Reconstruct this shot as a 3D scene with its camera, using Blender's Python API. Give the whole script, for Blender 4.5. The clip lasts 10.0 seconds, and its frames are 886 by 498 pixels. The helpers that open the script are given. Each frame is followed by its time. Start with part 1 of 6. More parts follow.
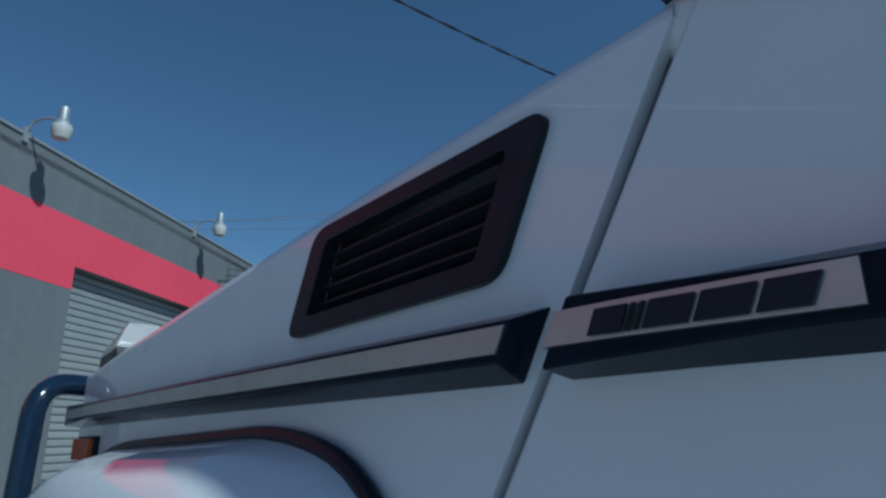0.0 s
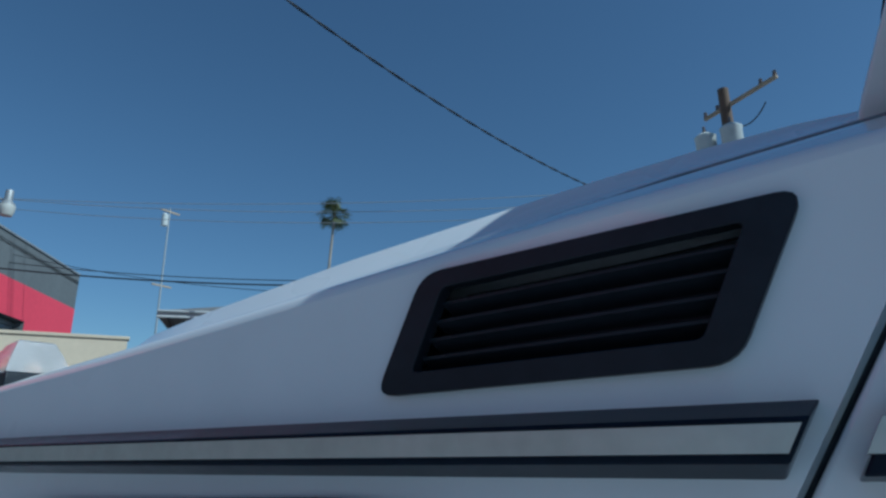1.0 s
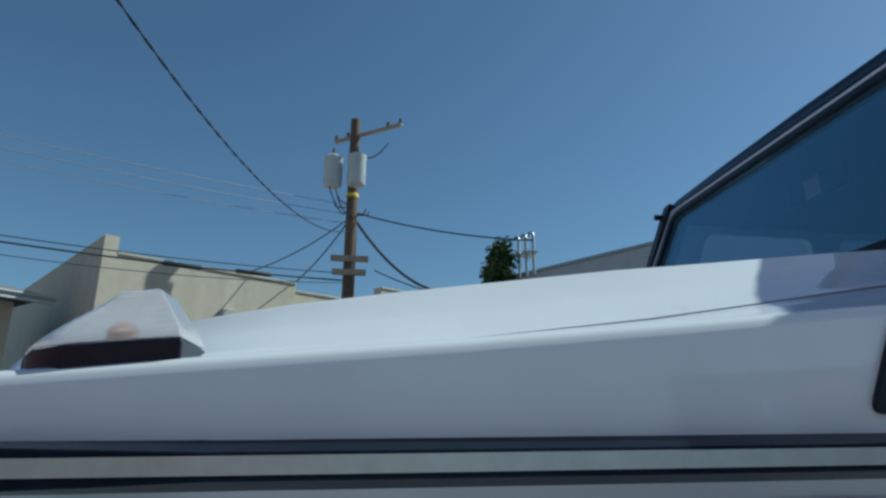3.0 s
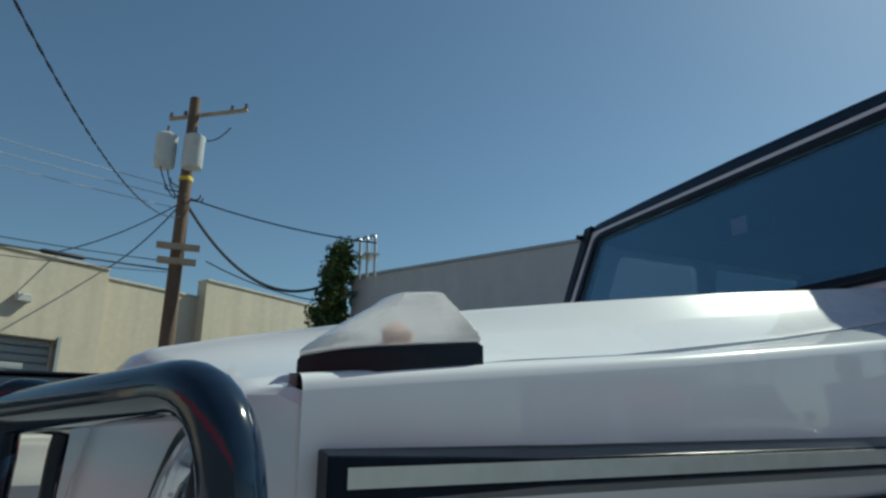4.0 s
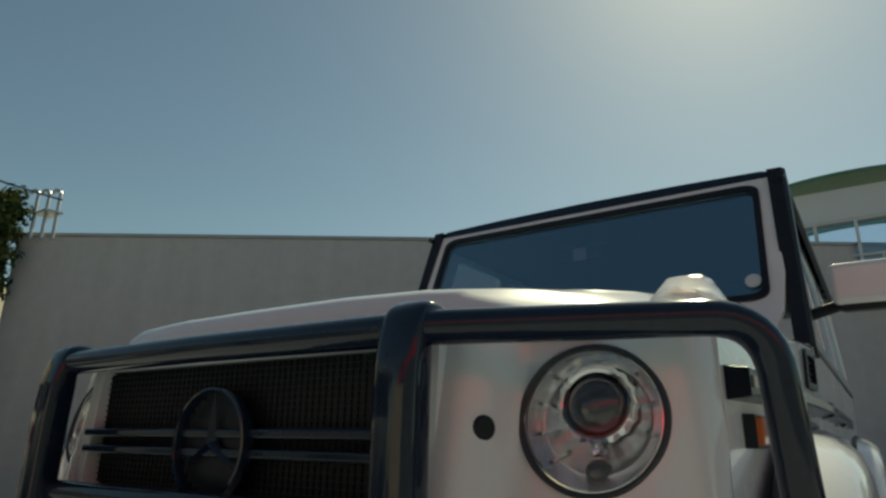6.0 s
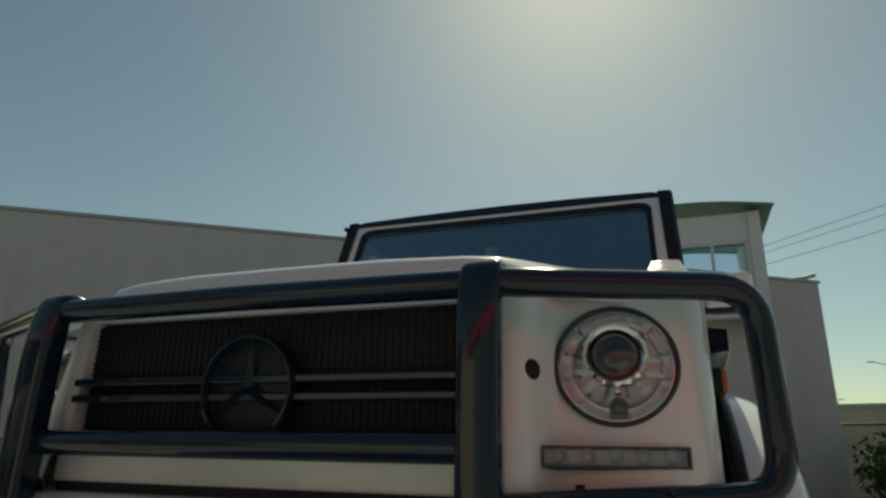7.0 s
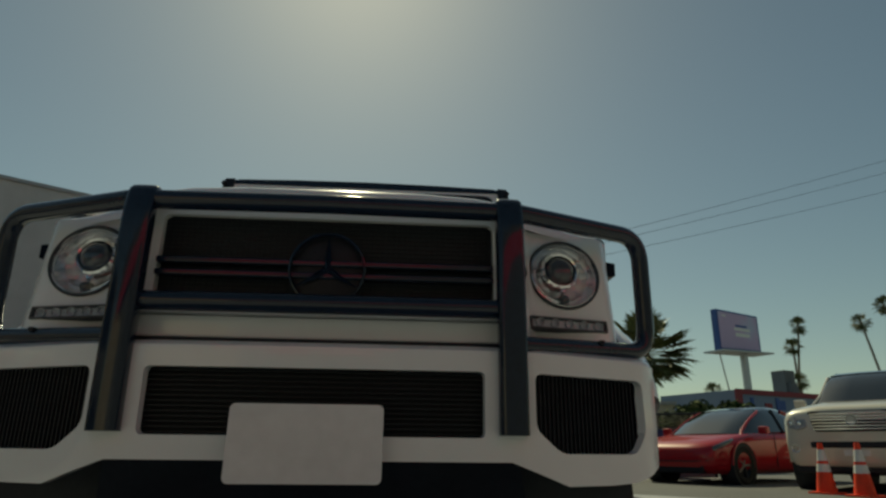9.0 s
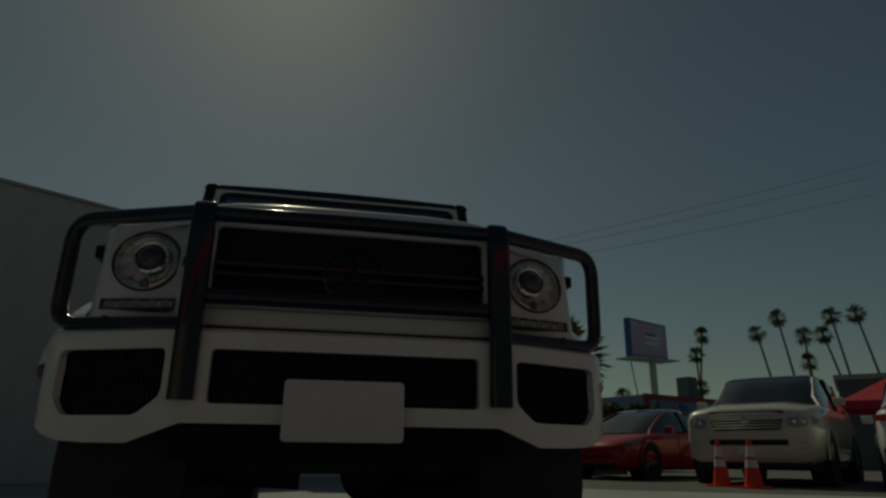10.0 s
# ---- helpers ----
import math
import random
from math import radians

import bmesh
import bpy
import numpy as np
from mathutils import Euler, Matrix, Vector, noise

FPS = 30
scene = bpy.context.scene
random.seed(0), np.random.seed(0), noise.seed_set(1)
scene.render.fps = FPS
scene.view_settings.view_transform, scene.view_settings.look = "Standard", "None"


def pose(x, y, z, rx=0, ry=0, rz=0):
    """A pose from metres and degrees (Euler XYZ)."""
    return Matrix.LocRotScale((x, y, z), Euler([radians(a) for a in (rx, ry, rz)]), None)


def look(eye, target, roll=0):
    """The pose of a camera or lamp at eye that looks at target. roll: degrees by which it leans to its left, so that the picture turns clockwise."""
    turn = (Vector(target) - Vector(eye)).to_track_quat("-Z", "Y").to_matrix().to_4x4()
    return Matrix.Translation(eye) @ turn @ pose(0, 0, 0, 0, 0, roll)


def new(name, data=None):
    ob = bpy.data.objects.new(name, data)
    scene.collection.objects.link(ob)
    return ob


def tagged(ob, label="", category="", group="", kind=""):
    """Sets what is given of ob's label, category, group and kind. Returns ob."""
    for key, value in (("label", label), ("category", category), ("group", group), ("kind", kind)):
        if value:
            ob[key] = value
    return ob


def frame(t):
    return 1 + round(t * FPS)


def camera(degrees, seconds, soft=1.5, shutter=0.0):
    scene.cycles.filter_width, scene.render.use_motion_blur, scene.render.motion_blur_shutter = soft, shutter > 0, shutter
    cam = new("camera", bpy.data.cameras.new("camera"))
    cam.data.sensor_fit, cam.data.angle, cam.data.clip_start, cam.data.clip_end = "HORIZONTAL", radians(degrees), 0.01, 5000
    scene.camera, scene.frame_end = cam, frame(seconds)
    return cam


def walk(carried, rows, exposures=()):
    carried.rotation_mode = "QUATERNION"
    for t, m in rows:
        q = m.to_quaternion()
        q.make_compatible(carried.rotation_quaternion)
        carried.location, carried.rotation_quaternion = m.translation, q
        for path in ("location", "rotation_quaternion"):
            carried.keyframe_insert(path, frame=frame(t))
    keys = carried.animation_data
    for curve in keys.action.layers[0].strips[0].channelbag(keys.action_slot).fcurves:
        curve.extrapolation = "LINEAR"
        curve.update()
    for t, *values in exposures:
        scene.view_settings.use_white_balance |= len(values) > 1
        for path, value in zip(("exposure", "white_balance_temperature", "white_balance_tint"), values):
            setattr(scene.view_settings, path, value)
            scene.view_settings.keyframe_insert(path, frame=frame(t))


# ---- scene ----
LENS = 69.8
cam = camera(LENS, 10.0, soft=2.6)
PATH = [
    (0, (1.122, 1.588, 1.009), (-0.163, 0.161, 1.567), -0.5),
    (0.5, (1.188, 1.478, 1.036), (-0.276, 0.248, 1.622), -0.3),
    (1, (1.264, 1.344, 1.065), (-0.374, 0.354, 1.643), -0.6),
    (1.5, (1.341, 1.165, 1.103), (-0.468, 0.52, 1.661), -0.3),
    (2, (1.407, 0.956, 1.093), (-0.489, 0.661, 1.657), -0.3),
    (2.5, (1.454, 0.689, 1.077), (-0.465, 0.684, 1.642), 0.1),
    (4, (1.331, -0.04, 1.082), (-0.401, 0.783, 1.651), -0.2),
    (4.5, (1.249, -0.277, 1.056), (-0.35, 0.78, 1.627), 0.1),
    (5, (1.157, -0.459, 1.033), (-0.29, 0.799, 1.606), 0.3),
    (5.5, (1.062, -0.66, 1.004), (-0.203, 0.78, 1.576), 0.4),
    (6.8, (0.751, -1.053, 0.89), (0.018, 0.712, 1.479), 1.0),
    (7, (0.707, -1.094, 0.864), (0.067, 0.705, 1.459), 0.9),
    (7.5, (0.604, -1.214, 0.832), (0.208, 0.659, 1.412), 1.1),
    (8, (0.466, -1.37, 0.767), (0.309, 0.541, 1.338), 1.0),
    (8.5, (0.325, -1.502, 0.654), (0.322, 0.41, 1.243), 0.8),
    (9, (0.165, -1.64, 0.54), (0.313, 0.26, 1.144), 0.6),
    (9.5, (0.026, -1.809, 0.477), (0.287, 0.078, 1.085), 0.6),
    (10, (-0.112, -2.011, 0.443), (0.272, -0.147, 1.058), 0.6),
]
walk(cam, [(t, look(eye, target, roll)) for t, eye, target, roll in PATH],
     exposures=[(0, 0.07, 5050, -8), (1.0, 0.22, 5080, -8), (2.7, 0.40, 5500, -9), (4.5, 0.45, 6850, -11), (5.7, 0.46, 8300, -12), (6.8, 0.38, 9100, -12), (8.6, 0.25, 9400, -12), (9.0, -0.02, 9300, -12),
                (9.5, -0.72, 9150, -12), (10.0, -1.79, 9000, -12)])

# ---- light ----
SUN_AZ, SUN_EL = 95.5, 45.0
world = bpy.data.worlds.new("world")
scene.world = world
world.use_nodes = True
wn = world.node_tree.nodes
sky = wn.new("ShaderNodeTexSky")
sky.sky_type = "NISHITA"
sky.sun_disc = False
sky.sun_elevation = radians(SUN_EL)
sky.sun_rotation = radians(90 - SUN_AZ)
sky.altitude = 50
sky.air_density = 1.0
sky.dust_density = 0.5
sky.ozone_density = 3.0
wn["Background"].inputs["Strength"].default_value = 0.060
world.node_tree.links.new(sky.outputs[0], wn["Background"].inputs["Color"])
sun_dir = Vector((math.cos(radians(SUN_AZ)) * math.cos(radians(SUN_EL)),
                  math.sin(radians(SUN_AZ)) * math.cos(radians(SUN_EL)), math.sin(radians(SUN_EL))))
sun = new("sun", bpy.data.lights.new("sun", "SUN"))
sun.data.energy = 3.4
sun.data.angle = radians(0.53)
sun.data.color = (1.0, 0.94, 0.86)
sun.matrix_world = look(sun_dir * 60, (0, 0, 0))


# ---- materials ----
def material(name, color, rough=0.5, metal=0.0, vary=0.0, scale=6.0, fine=60.0, bump=0.0, bump_scale=40.0,
             coat=0.0, trans=0.0, ior=1.45, emit=0.0, rough_vary=0.0, second=None, second_amount=0.5, objrand=0.0, spec=0.5, streak=0.0):
    m = bpy.data.materials.new(name)
    m.use_nodes = True
    nt = m.node_tree
    N, L = nt.nodes, nt.links
    b = N["Principled BSDF"]
    b.inputs["Base Color"].default_value = (*color, 1)
    b.inputs["Roughness"].default_value = rough
    b.inputs["Metallic"].default_value = metal
    b.inputs["Coat Weight"].default_value = coat
    b.inputs["Coat Roughness"].default_value = 0.03
    b.inputs["Transmission Weight"].default_value = trans
    b.inputs["IOR"].default_value = ior
    b.inputs["Specular IOR Level"].default_value = spec
    if emit:
        b.inputs["Emission Color"].default_value = (*color, 1)
        b.inputs["Emission Strength"].default_value = emit
    co = N.new("ShaderNodeTexCoord")
    if vary or second or objrand:
        big = N.new("ShaderNodeTexNoise")
        big.inputs["Scale"].default_value = scale
        big.inputs["Detail"].default_value = 6
        L.new(co.outputs["Object"], big.inputs["Vector"])
        small = N.new("ShaderNodeTexNoise")
        small.inputs["Scale"].default_value = fine
        small.inputs["Detail"].default_value = 4
        L.new(co.outputs["Object"], small.inputs["Vector"])
        mixf = N.new("ShaderNodeMath")
        mixf.operation = "ADD"
        L.new(big.outputs[0], mixf.inputs[0])
        L.new(small.outputs[0], mixf.inputs[1])
        val = N.new("ShaderNodeMapRange")
        val.inputs["From Min"].default_value = 0.7
        val.inputs["From Max"].default_value = 1.3
        val.inputs["To Min"].default_value = 1 - vary
        val.inputs["To Max"].default_value = 1 + vary
        L.new(mixf.outputs[0], val.inputs["Value"])
        hsv = N.new("ShaderNodeHueSaturation")
        hsv.inputs["Color"].default_value = (*color, 1)
        src = val.outputs[0]
        if objrand:
            oi = N.new("ShaderNodeObjectInfo")
            rr = N.new("ShaderNodeMapRange")
            rr.inputs["To Min"].default_value = 1 - objrand
            rr.inputs["To Max"].default_value = 1 + objrand
            L.new(oi.outputs["Random"], rr.inputs["Value"])
            mm = N.new("ShaderNodeMath")
            mm.operation = "MULTIPLY"
            L.new(src, mm.inputs[0])
            L.new(rr.outputs[0], mm.inputs[1])
            src = mm.outputs[0]
        if streak:
            mp, sn, sr, sm = N.new("ShaderNodeMapping"), N.new("ShaderNodeTexNoise"), N.new("ShaderNodeMapRange"), N.new("ShaderNodeMath")
            mp.inputs["Scale"].default_value = (1.6, 1.6, 0.12)
            sn.inputs["Scale"].default_value = 2.2
            sn.inputs["Detail"].default_value = 7
            sr.inputs["From Min"].default_value = 0.3
            sr.inputs["From Max"].default_value = 0.7
            sr.inputs["To Min"].default_value = 1 - streak
            sr.inputs["To Max"].default_value = 1 + streak
            sm.operation = "MULTIPLY"
            L.new(co.outputs["Object"], mp.inputs["Vector"])
            L.new(mp.outputs[0], sn.inputs["Vector"])
            L.new(sn.outputs[0], sr.inputs["Value"])
            L.new(src, sm.inputs[0])
            L.new(sr.outputs[0], sm.inputs[1])
            src = sm.outputs[0]
        L.new(src, hsv.inputs["Value"])
        if second:
            ramp = N.new("ShaderNodeMapRange")
            ramp.inputs["From Min"].default_value = 0.62 - 0.25 * second_amount
            ramp.inputs["From Max"].default_value = 0.72
            L.new(big.outputs[0], ramp.inputs["Value"])
            mx = N.new("ShaderNodeMix")
            mx.data_type = "RGBA"
            mx.inputs["A"].default_value = (*color, 1)
            mx.inputs["B"].default_value = (*second, 1)
            L.new(ramp.outputs[0], mx.inputs["Factor"])
            L.new(mx.outputs["Result"], hsv.inputs["Color"])
        L.new(hsv.outputs[0], b.inputs["Base Color"])
    if rough_vary:
        rn = N.new("ShaderNodeTexNoise")
        rn.inputs["Scale"].default_value = scale * 3
        L.new(co.outputs["Object"], rn.inputs["Vector"])
        rm = N.new("ShaderNodeMapRange")
        rm.inputs["To Min"].default_value = max(0.0, rough - rough_vary)
        rm.inputs["To Max"].default_value = min(1.0, rough + rough_vary)
        L.new(rn.outputs[0], rm.inputs["Value"])
        L.new(rm.outputs[0], b.inputs["Roughness"])
    if bump:
        bn = N.new("ShaderNodeTexNoise")
        bn.inputs["Scale"].default_value = bump_scale
        bn.inputs["Detail"].default_value = 5
        L.new(co.outputs["Object"], bn.inputs["Vector"])
        bp = N.new("ShaderNodeBump")
        bp.inputs["Strength"].default_value = bump
        bp.inputs["Distance"].default_value = 0.02
        L.new(bn.outputs[0], bp.inputs["Height"])
        L.new(bp.outputs[0], b.inputs["Normal"])
    return m


def thin_glass(name, tint, face=0.04, rough=0.0, film=(1, 1, 1)):
    """A pane: clear tint with a gloss that grows towards grazing angles."""
    m = bpy.data.materials.new(name)
    m.use_nodes = True
    N, L = m.node_tree.nodes, m.node_tree.links
    N.remove(N["Principled BSDF"])
    clear, gloss, mix, lw = N.new("ShaderNodeBsdfTransparent"), N.new("ShaderNodeBsdfGlossy"), N.new("ShaderNodeMixShader"), N.new("ShaderNodeLayerWeight")
    clear.inputs["Color"].default_value = (*tint, 1)
    gloss.inputs["Roughness"].default_value = rough
    gloss.inputs["Color"].default_value = (*film, 1)
    lw.inputs["Blend"].default_value = 0.5
    power, amount = N.new("ShaderNodeMath"), N.new("ShaderNodeMapRange")
    power.operation = "POWER"
    power.inputs[1].default_value = 5.0
    amount.inputs["To Min"].default_value = face
    L.new(lw.outputs["Facing"], power.inputs[0])
    L.new(power.outputs[0], amount.inputs["Value"])
    L.new(amount.outputs[0], mix.inputs[0])
    L.new(clear.outputs[0], mix.inputs[1])
    L.new(gloss.outputs[0], mix.inputs[2])
    L.new(mix.outputs[0], N["Material Output"].inputs["Surface"])
    return m


M_PAINT = material("white_paint", (0.765, 0.79, 0.82), 0.28, vary=0.03, scale=2.0, fine=9.0, coat=1.0, rough_vary=0.05, spec=0.03)
M_BLACK = material("gloss_black", (0.008, 0.017, 0.036), 0.10, coat=0.45, vary=0.2, scale=5, rough_vary=0.06, spec=0.35)
M_TRIM = material("black_plastic", (0.016, 0.020, 0.028), 0.34, vary=0.2, scale=9, bump=0.05, bump_scale=300, ior=1.3)
M_MOULD = material("moulding_black", (0.009, 0.014, 0.025), 0.2, ior=1.3, vary=0.2, scale=9, rough_vary=0.05, spec=0.2)
M_DARK = material("dark_recess", (0.022, 0.027, 0.034), 0.7, vary=0.2)
M_ALU = material("brushed_aluminium", (0.55, 0.55, 0.53), 0.35, metal=0.85, vary=0.08, scale=14, rough_vary=0.1)
M_CHROME = material("chrome", (0.85, 0.86, 0.88), 0.14, metal=1.0, rough_vary=0.04)
M_GLASS = thin_glass("tinted_glass", (0.80, 0.90, 0.96), 0.25, film=(0.65, 0.88, 1.0))
M_DOORGLASS = thin_glass("door_glass", (0.94, 0.96, 0.96), 0.04)
M_CLEAR = thin_glass("clear_lens", (0.98, 0.985, 0.99), 0.03)
M_RUBBER = material("tyre_rubber", (0.012, 0.012, 0.013), 0.8, vary=0.25, scale=12, bump=0.2, bump_scale=90)
M_AMBER = material("amber_lens", (0.75, 0.16, 0.02), 0.15, trans=0.3, coat=0.5)
M_REDLENS = material("red_lens", (0.5, 0.012, 0.015), 0.12, coat=0.6)
M_ASPHALT = material("worn_asphalt", (0.30, 0.32, 0.35), 0.9, vary=0.25, scale=0.6, fine=30, bump=0.35, bump_scale=60, second=(0.225, 0.242, 0.265), second_amount=0.6)
M_STUCCO = material("grey_stucco", (0.50, 0.495, 0.505), 0.9, vary=0.07, scale=0.5, fine=5, bump=0.25, bump_scale=30, second=(0.44, 0.435, 0.445), second_amount=0.8, streak=0.05)
M_BEIGE = material("beige_stucco", (0.53, 0.47, 0.375), 0.9, vary=0.07, scale=0.6, fine=8, bump=0.2, bump_scale=30, second=(0.47, 0.41, 0.325), second_amount=0.5, streak=0.08)
M_GREYWALL = material("dark_grey_wall_paint", (0.13, 0.14, 0.15), 0.8, vary=0.09, scale=0.5, fine=9, bump=0.15, bump_scale=25, streak=0.06)
M_PINK = material("red_wall_paint", (0.64, 0.055, 0.10), 0.7, vary=0.06, scale=0.5, fine=9, bump=0.12, bump_scale=25)


# ---- building tools ----
def part(name, bm, mat, parent=None, label="", smooth=35, bevel=0.0, seg=2):
    bmesh.ops.recalc_face_normals(bm, faces=bm.faces)
    me = bpy.data.meshes.new(name)
    bm.to_mesh(me)
    bm.free()
    for m in (mat if isinstance(mat, (list, tuple)) else (mat,)):
        me.materials.append(m)
    if smooth:
        for p in me.polygons:
            p.use_smooth = True
        me.set_sharp_from_angle(angle=radians(smooth))
    ob = new(name, me)
    if bevel:
        mod = ob.modifiers.new("bevel", "BEVEL")
        mod.width, mod.segments, mod.limit_method, mod.angle_limit = bevel, seg, "ANGLE", radians(40)
        mod.harden_normals = True
    if parent:
        ob.parent = parent
    if label:
        ob["label"] = label
    return ob


def thing(name, label, category, m=None, group="", kind=""):
    ob = new(name)
    ob.empty_display_size = 0.2
    if m:
        ob.matrix_basis = m
    return tagged(ob, label, category, group, kind)


def box(x0, x1, y0, y1, z0, z1, bm=None):
    bm = bm or bmesh.new()
    v = [bm.verts.new((x, y, z)) for x in (x0, x1) for y in (y0, y1) for z in (z0, z1)]
    for f in ((0, 1, 3, 2), (4, 6, 7, 5), (0, 4, 5, 1), (2, 3, 7, 6), (0, 2, 6, 4), (1, 5, 7, 3)):
        bm.faces.new([v[i] for i in f])
    return bm


def grid(rows, closed=False, cap=False, bm=None):
    """A skin through rows of points."""
    bm = bm or bmesh.new()
    vs = [[bm.verts.new(p) for p in r] for r in rows]
    n = len(vs[0])
    for a, b in zip(vs, vs[1:]):
        for i in range(n if closed else n - 1):
            j = (i + 1) % n
            bm.faces.new((a[i], a[j], b[j], b[i]))
    if cap:
        bm.faces.new(vs[0])
        bm.faces.new(vs[-1])
    return bm


def tube(points, r, n=14, bm=None, cap=True):
    bm = bm or bmesh.new()
    pts = [Vector(p) for p in points]
    rows, up = [], None
    for i, p in enumerate(pts):
        d = (pts[min(i + 1, len(pts) - 1)] - pts[max(i - 1, 0)]).normalized()
        if up is None:
            up = d.orthogonal().normalized()
        up = (up - d * up.dot(d)).normalized()
        side = d.cross(up)
        rr = r(i / (len(pts) - 1)) if callable(r) else r
        rows.append([p + (up * math.cos(a) + side * math.sin(a)) * rr for a in (2 * math.pi * k / n for k in range(n))])
    return grid(rows, closed=True, cap=cap, bm=bm)


def rounded(points, radius, seg=6):
    """A polyline with its inner corners rounded."""
    pts = [Vector(p) for p in points]
    out = [pts[0]]
    for a, b, c in zip(pts, pts[1:], pts[2:]):
        u, w = (a - b), (c - b)
        d = min(radius, u.length * 0.49, w.length * 0.49)
        p, q = b + u.normalized() * d, b + w.normalized() * d
        for k in range(seg + 1):
            t = k / seg
            out.append(p * (1 - t) ** 2 + b * 2 * t * (1 - t) + q * t * t)
    out.append(pts[-1])
    return out


def sheet(outer, holes=(), place=None, thick=0.02, cuts=(), out=(0, -1, 0)):
    """A flat panel drawn in (u, v) with holes, bent by place() and given thickness behind its front, which faces out."""
    bm = bmesh.new()
    edges = []
    for loop in (outer, *holes):
        vs = [bm.verts.new((u, v, 0)) for u, v in loop]
        edges += [bm.edges.new((vs[i], vs[(i + 1) % len(vs)])) for i in range(len(vs))]
    bmesh.ops.triangle_fill(bm, edges=edges, use_beauty=True)
    bmesh.ops.dissolve_degenerate(bm, dist=1e-5, edges=bm.edges[:])
    for c in cuts:
        bmesh.ops.bisect_plane(bm, geom=bm.verts[:] + bm.edges[:] + bm.faces[:], plane_co=(c, 0, 0), plane_no=(1, 0, 0), dist=1e-5)
    bmesh.ops.recalc_face_normals(bm, faces=bm.faces)
    if place:
        for v in bm.verts:
            v.co = place(v.co.x, v.co.y)
    bm.normal_update()
    total = Vector()
    for f in bm.faces:
        total += f.normal * f.calc_area()
    if total.dot(Vector(out)) < 0:
        bmesh.ops.reverse_faces(bm, faces=bm.faces[:])
        bm.normal_update()
    thick = abs(thick)
    if thick:
        faces = bm.faces[:]
        rim = [e for e in bm.edges if len(e.link_faces) == 1]
        rim = [(e.link_loops[0].vert, e.link_loops[0].link_loop_next.vert) for e in rim]
        back = {v: bm.verts.new(v.co - v.normal * thick) for v in bm.verts[:]}
        for f in faces:
            bm.faces.new([back[v] for v in reversed(f.verts[:])])
        for a, b in rim:
            bm.faces.new((b, a, back[a], back[b]))
    return bm


def rect(u0, u1, v0, v1, r=0.0, n=4):
    if not r:
        return [(u0, v0), (u1, v0), (u1, v1), (u0, v1)]
    out = []
    for cx, cy, a0 in ((u1 - r, v0 + r, -90), (u1 - r, v1 - r, 0), (u0 + r, v1 - r, 90), (u0 + r, v0 + r, 180)):
        out += [(cx + r * math.cos(radians(a0 + 90 * k / n)), cy + r * math.sin(radians(a0 + 90 * k / n))) for k in range(n + 1)]
    return out


def smooth_poly(pts, r, n=4):
    """A closed polygon in the plane with rounded corners."""
    out = []
    P = [Vector((*p, 0)) for p in pts]
    for i, b in enumerate(P):
        a, c = P[i - 1], P[(i + 1) % len(P)]
        u, w = a - b, c - b
        d = min(r, u.length * 0.45, w.length * 0.45)
        p, q = b + u.normalized() * d, b + w.normalized() * d
        for k in range(n + 1):
            t = k / n
            v = p * (1 - t) ** 2 + b * 2 * t * (1 - t) + q * t * t
            out.append((v.x, v.y))
    return out


def circle(cx, cy, r, n=32):
    return [(cx + r * math.cos(2 * math.pi * k / n), cy + r * math.sin(2 * math.pi * k / n)) for k in range(n)]


def lathe(profile, n=32, axis="y", centre=(0, 0, 0), bm=None):
    """Turns (radius, along) points round an axis."""
    rows = []
    for k in range(n + 1):
        a = 2 * math.pi * k / n
        row = []
        for r, s in profile:
            c, d = r * math.cos(a), r * math.sin(a)
            p = {"x": (s, c, d), "y": (c, s, d), "z": (c, d, s)}[axis]
            row.append((p[0] + centre[0], p[1] + centre[1], p[2] + centre[2]))
        rows.append(row)
    bm = grid(rows, bm=bm)
    bmesh.ops.remove_doubles(bm, verts=bm.verts[:], dist=1e-5)
    return bm


def mirror_x(bm):
    for v in bm.verts:
        v.co.x = -v.co.x
    bmesh.ops.reverse_faces(bm, faces=bm.faces[:])
    return bm


def prism(outline, y0, y1, place, bm=None):
    """A solid between two copies of an outline; place(u, v, w) gives the point."""
    bm = bm or bmesh.new()
    a = [bm.verts.new(place(u, v, y0)) for u, v in outline]
    b = [bm.verts.new(place(u, v, y1)) for u, v in outline]
    bm.faces.new(a)
    bm.faces.new(b[::-1])
    for i in range(len(a)):
        j = (i + 1) % len(a)
        bm.faces.new((a[i], b[i], b[j], a[j]))
    return bm


def lerp(a, b, t):
    return a + (b - a) * t


# ---- ground and buildings ----
bm = bmesh.new()
rings = [0, 3, 6, 10, 16, 26, 45, 90, 250, 900, 3000]
prev = None
centre = bm.verts.new((0, 0, 0))
for r in rings[1:]:
    cur = [bm.verts.new((r * math.cos(2 * math.pi * k / 48), r * math.sin(2 * math.pi * k / 48), 0)) for k in range(48)]
    for k in range(48):
        j = (k + 1) % 48
        if prev is None:
            bm.faces.new((centre, cur[k], cur[j]))
        else:
            bm.faces.new((prev[k], cur[k], cur[j], prev[j]))
    prev = cur
tagged(part("ground", bm, M_ASPHALT, smooth=0), "worn grey asphalt yard", "ground", kind="structure")


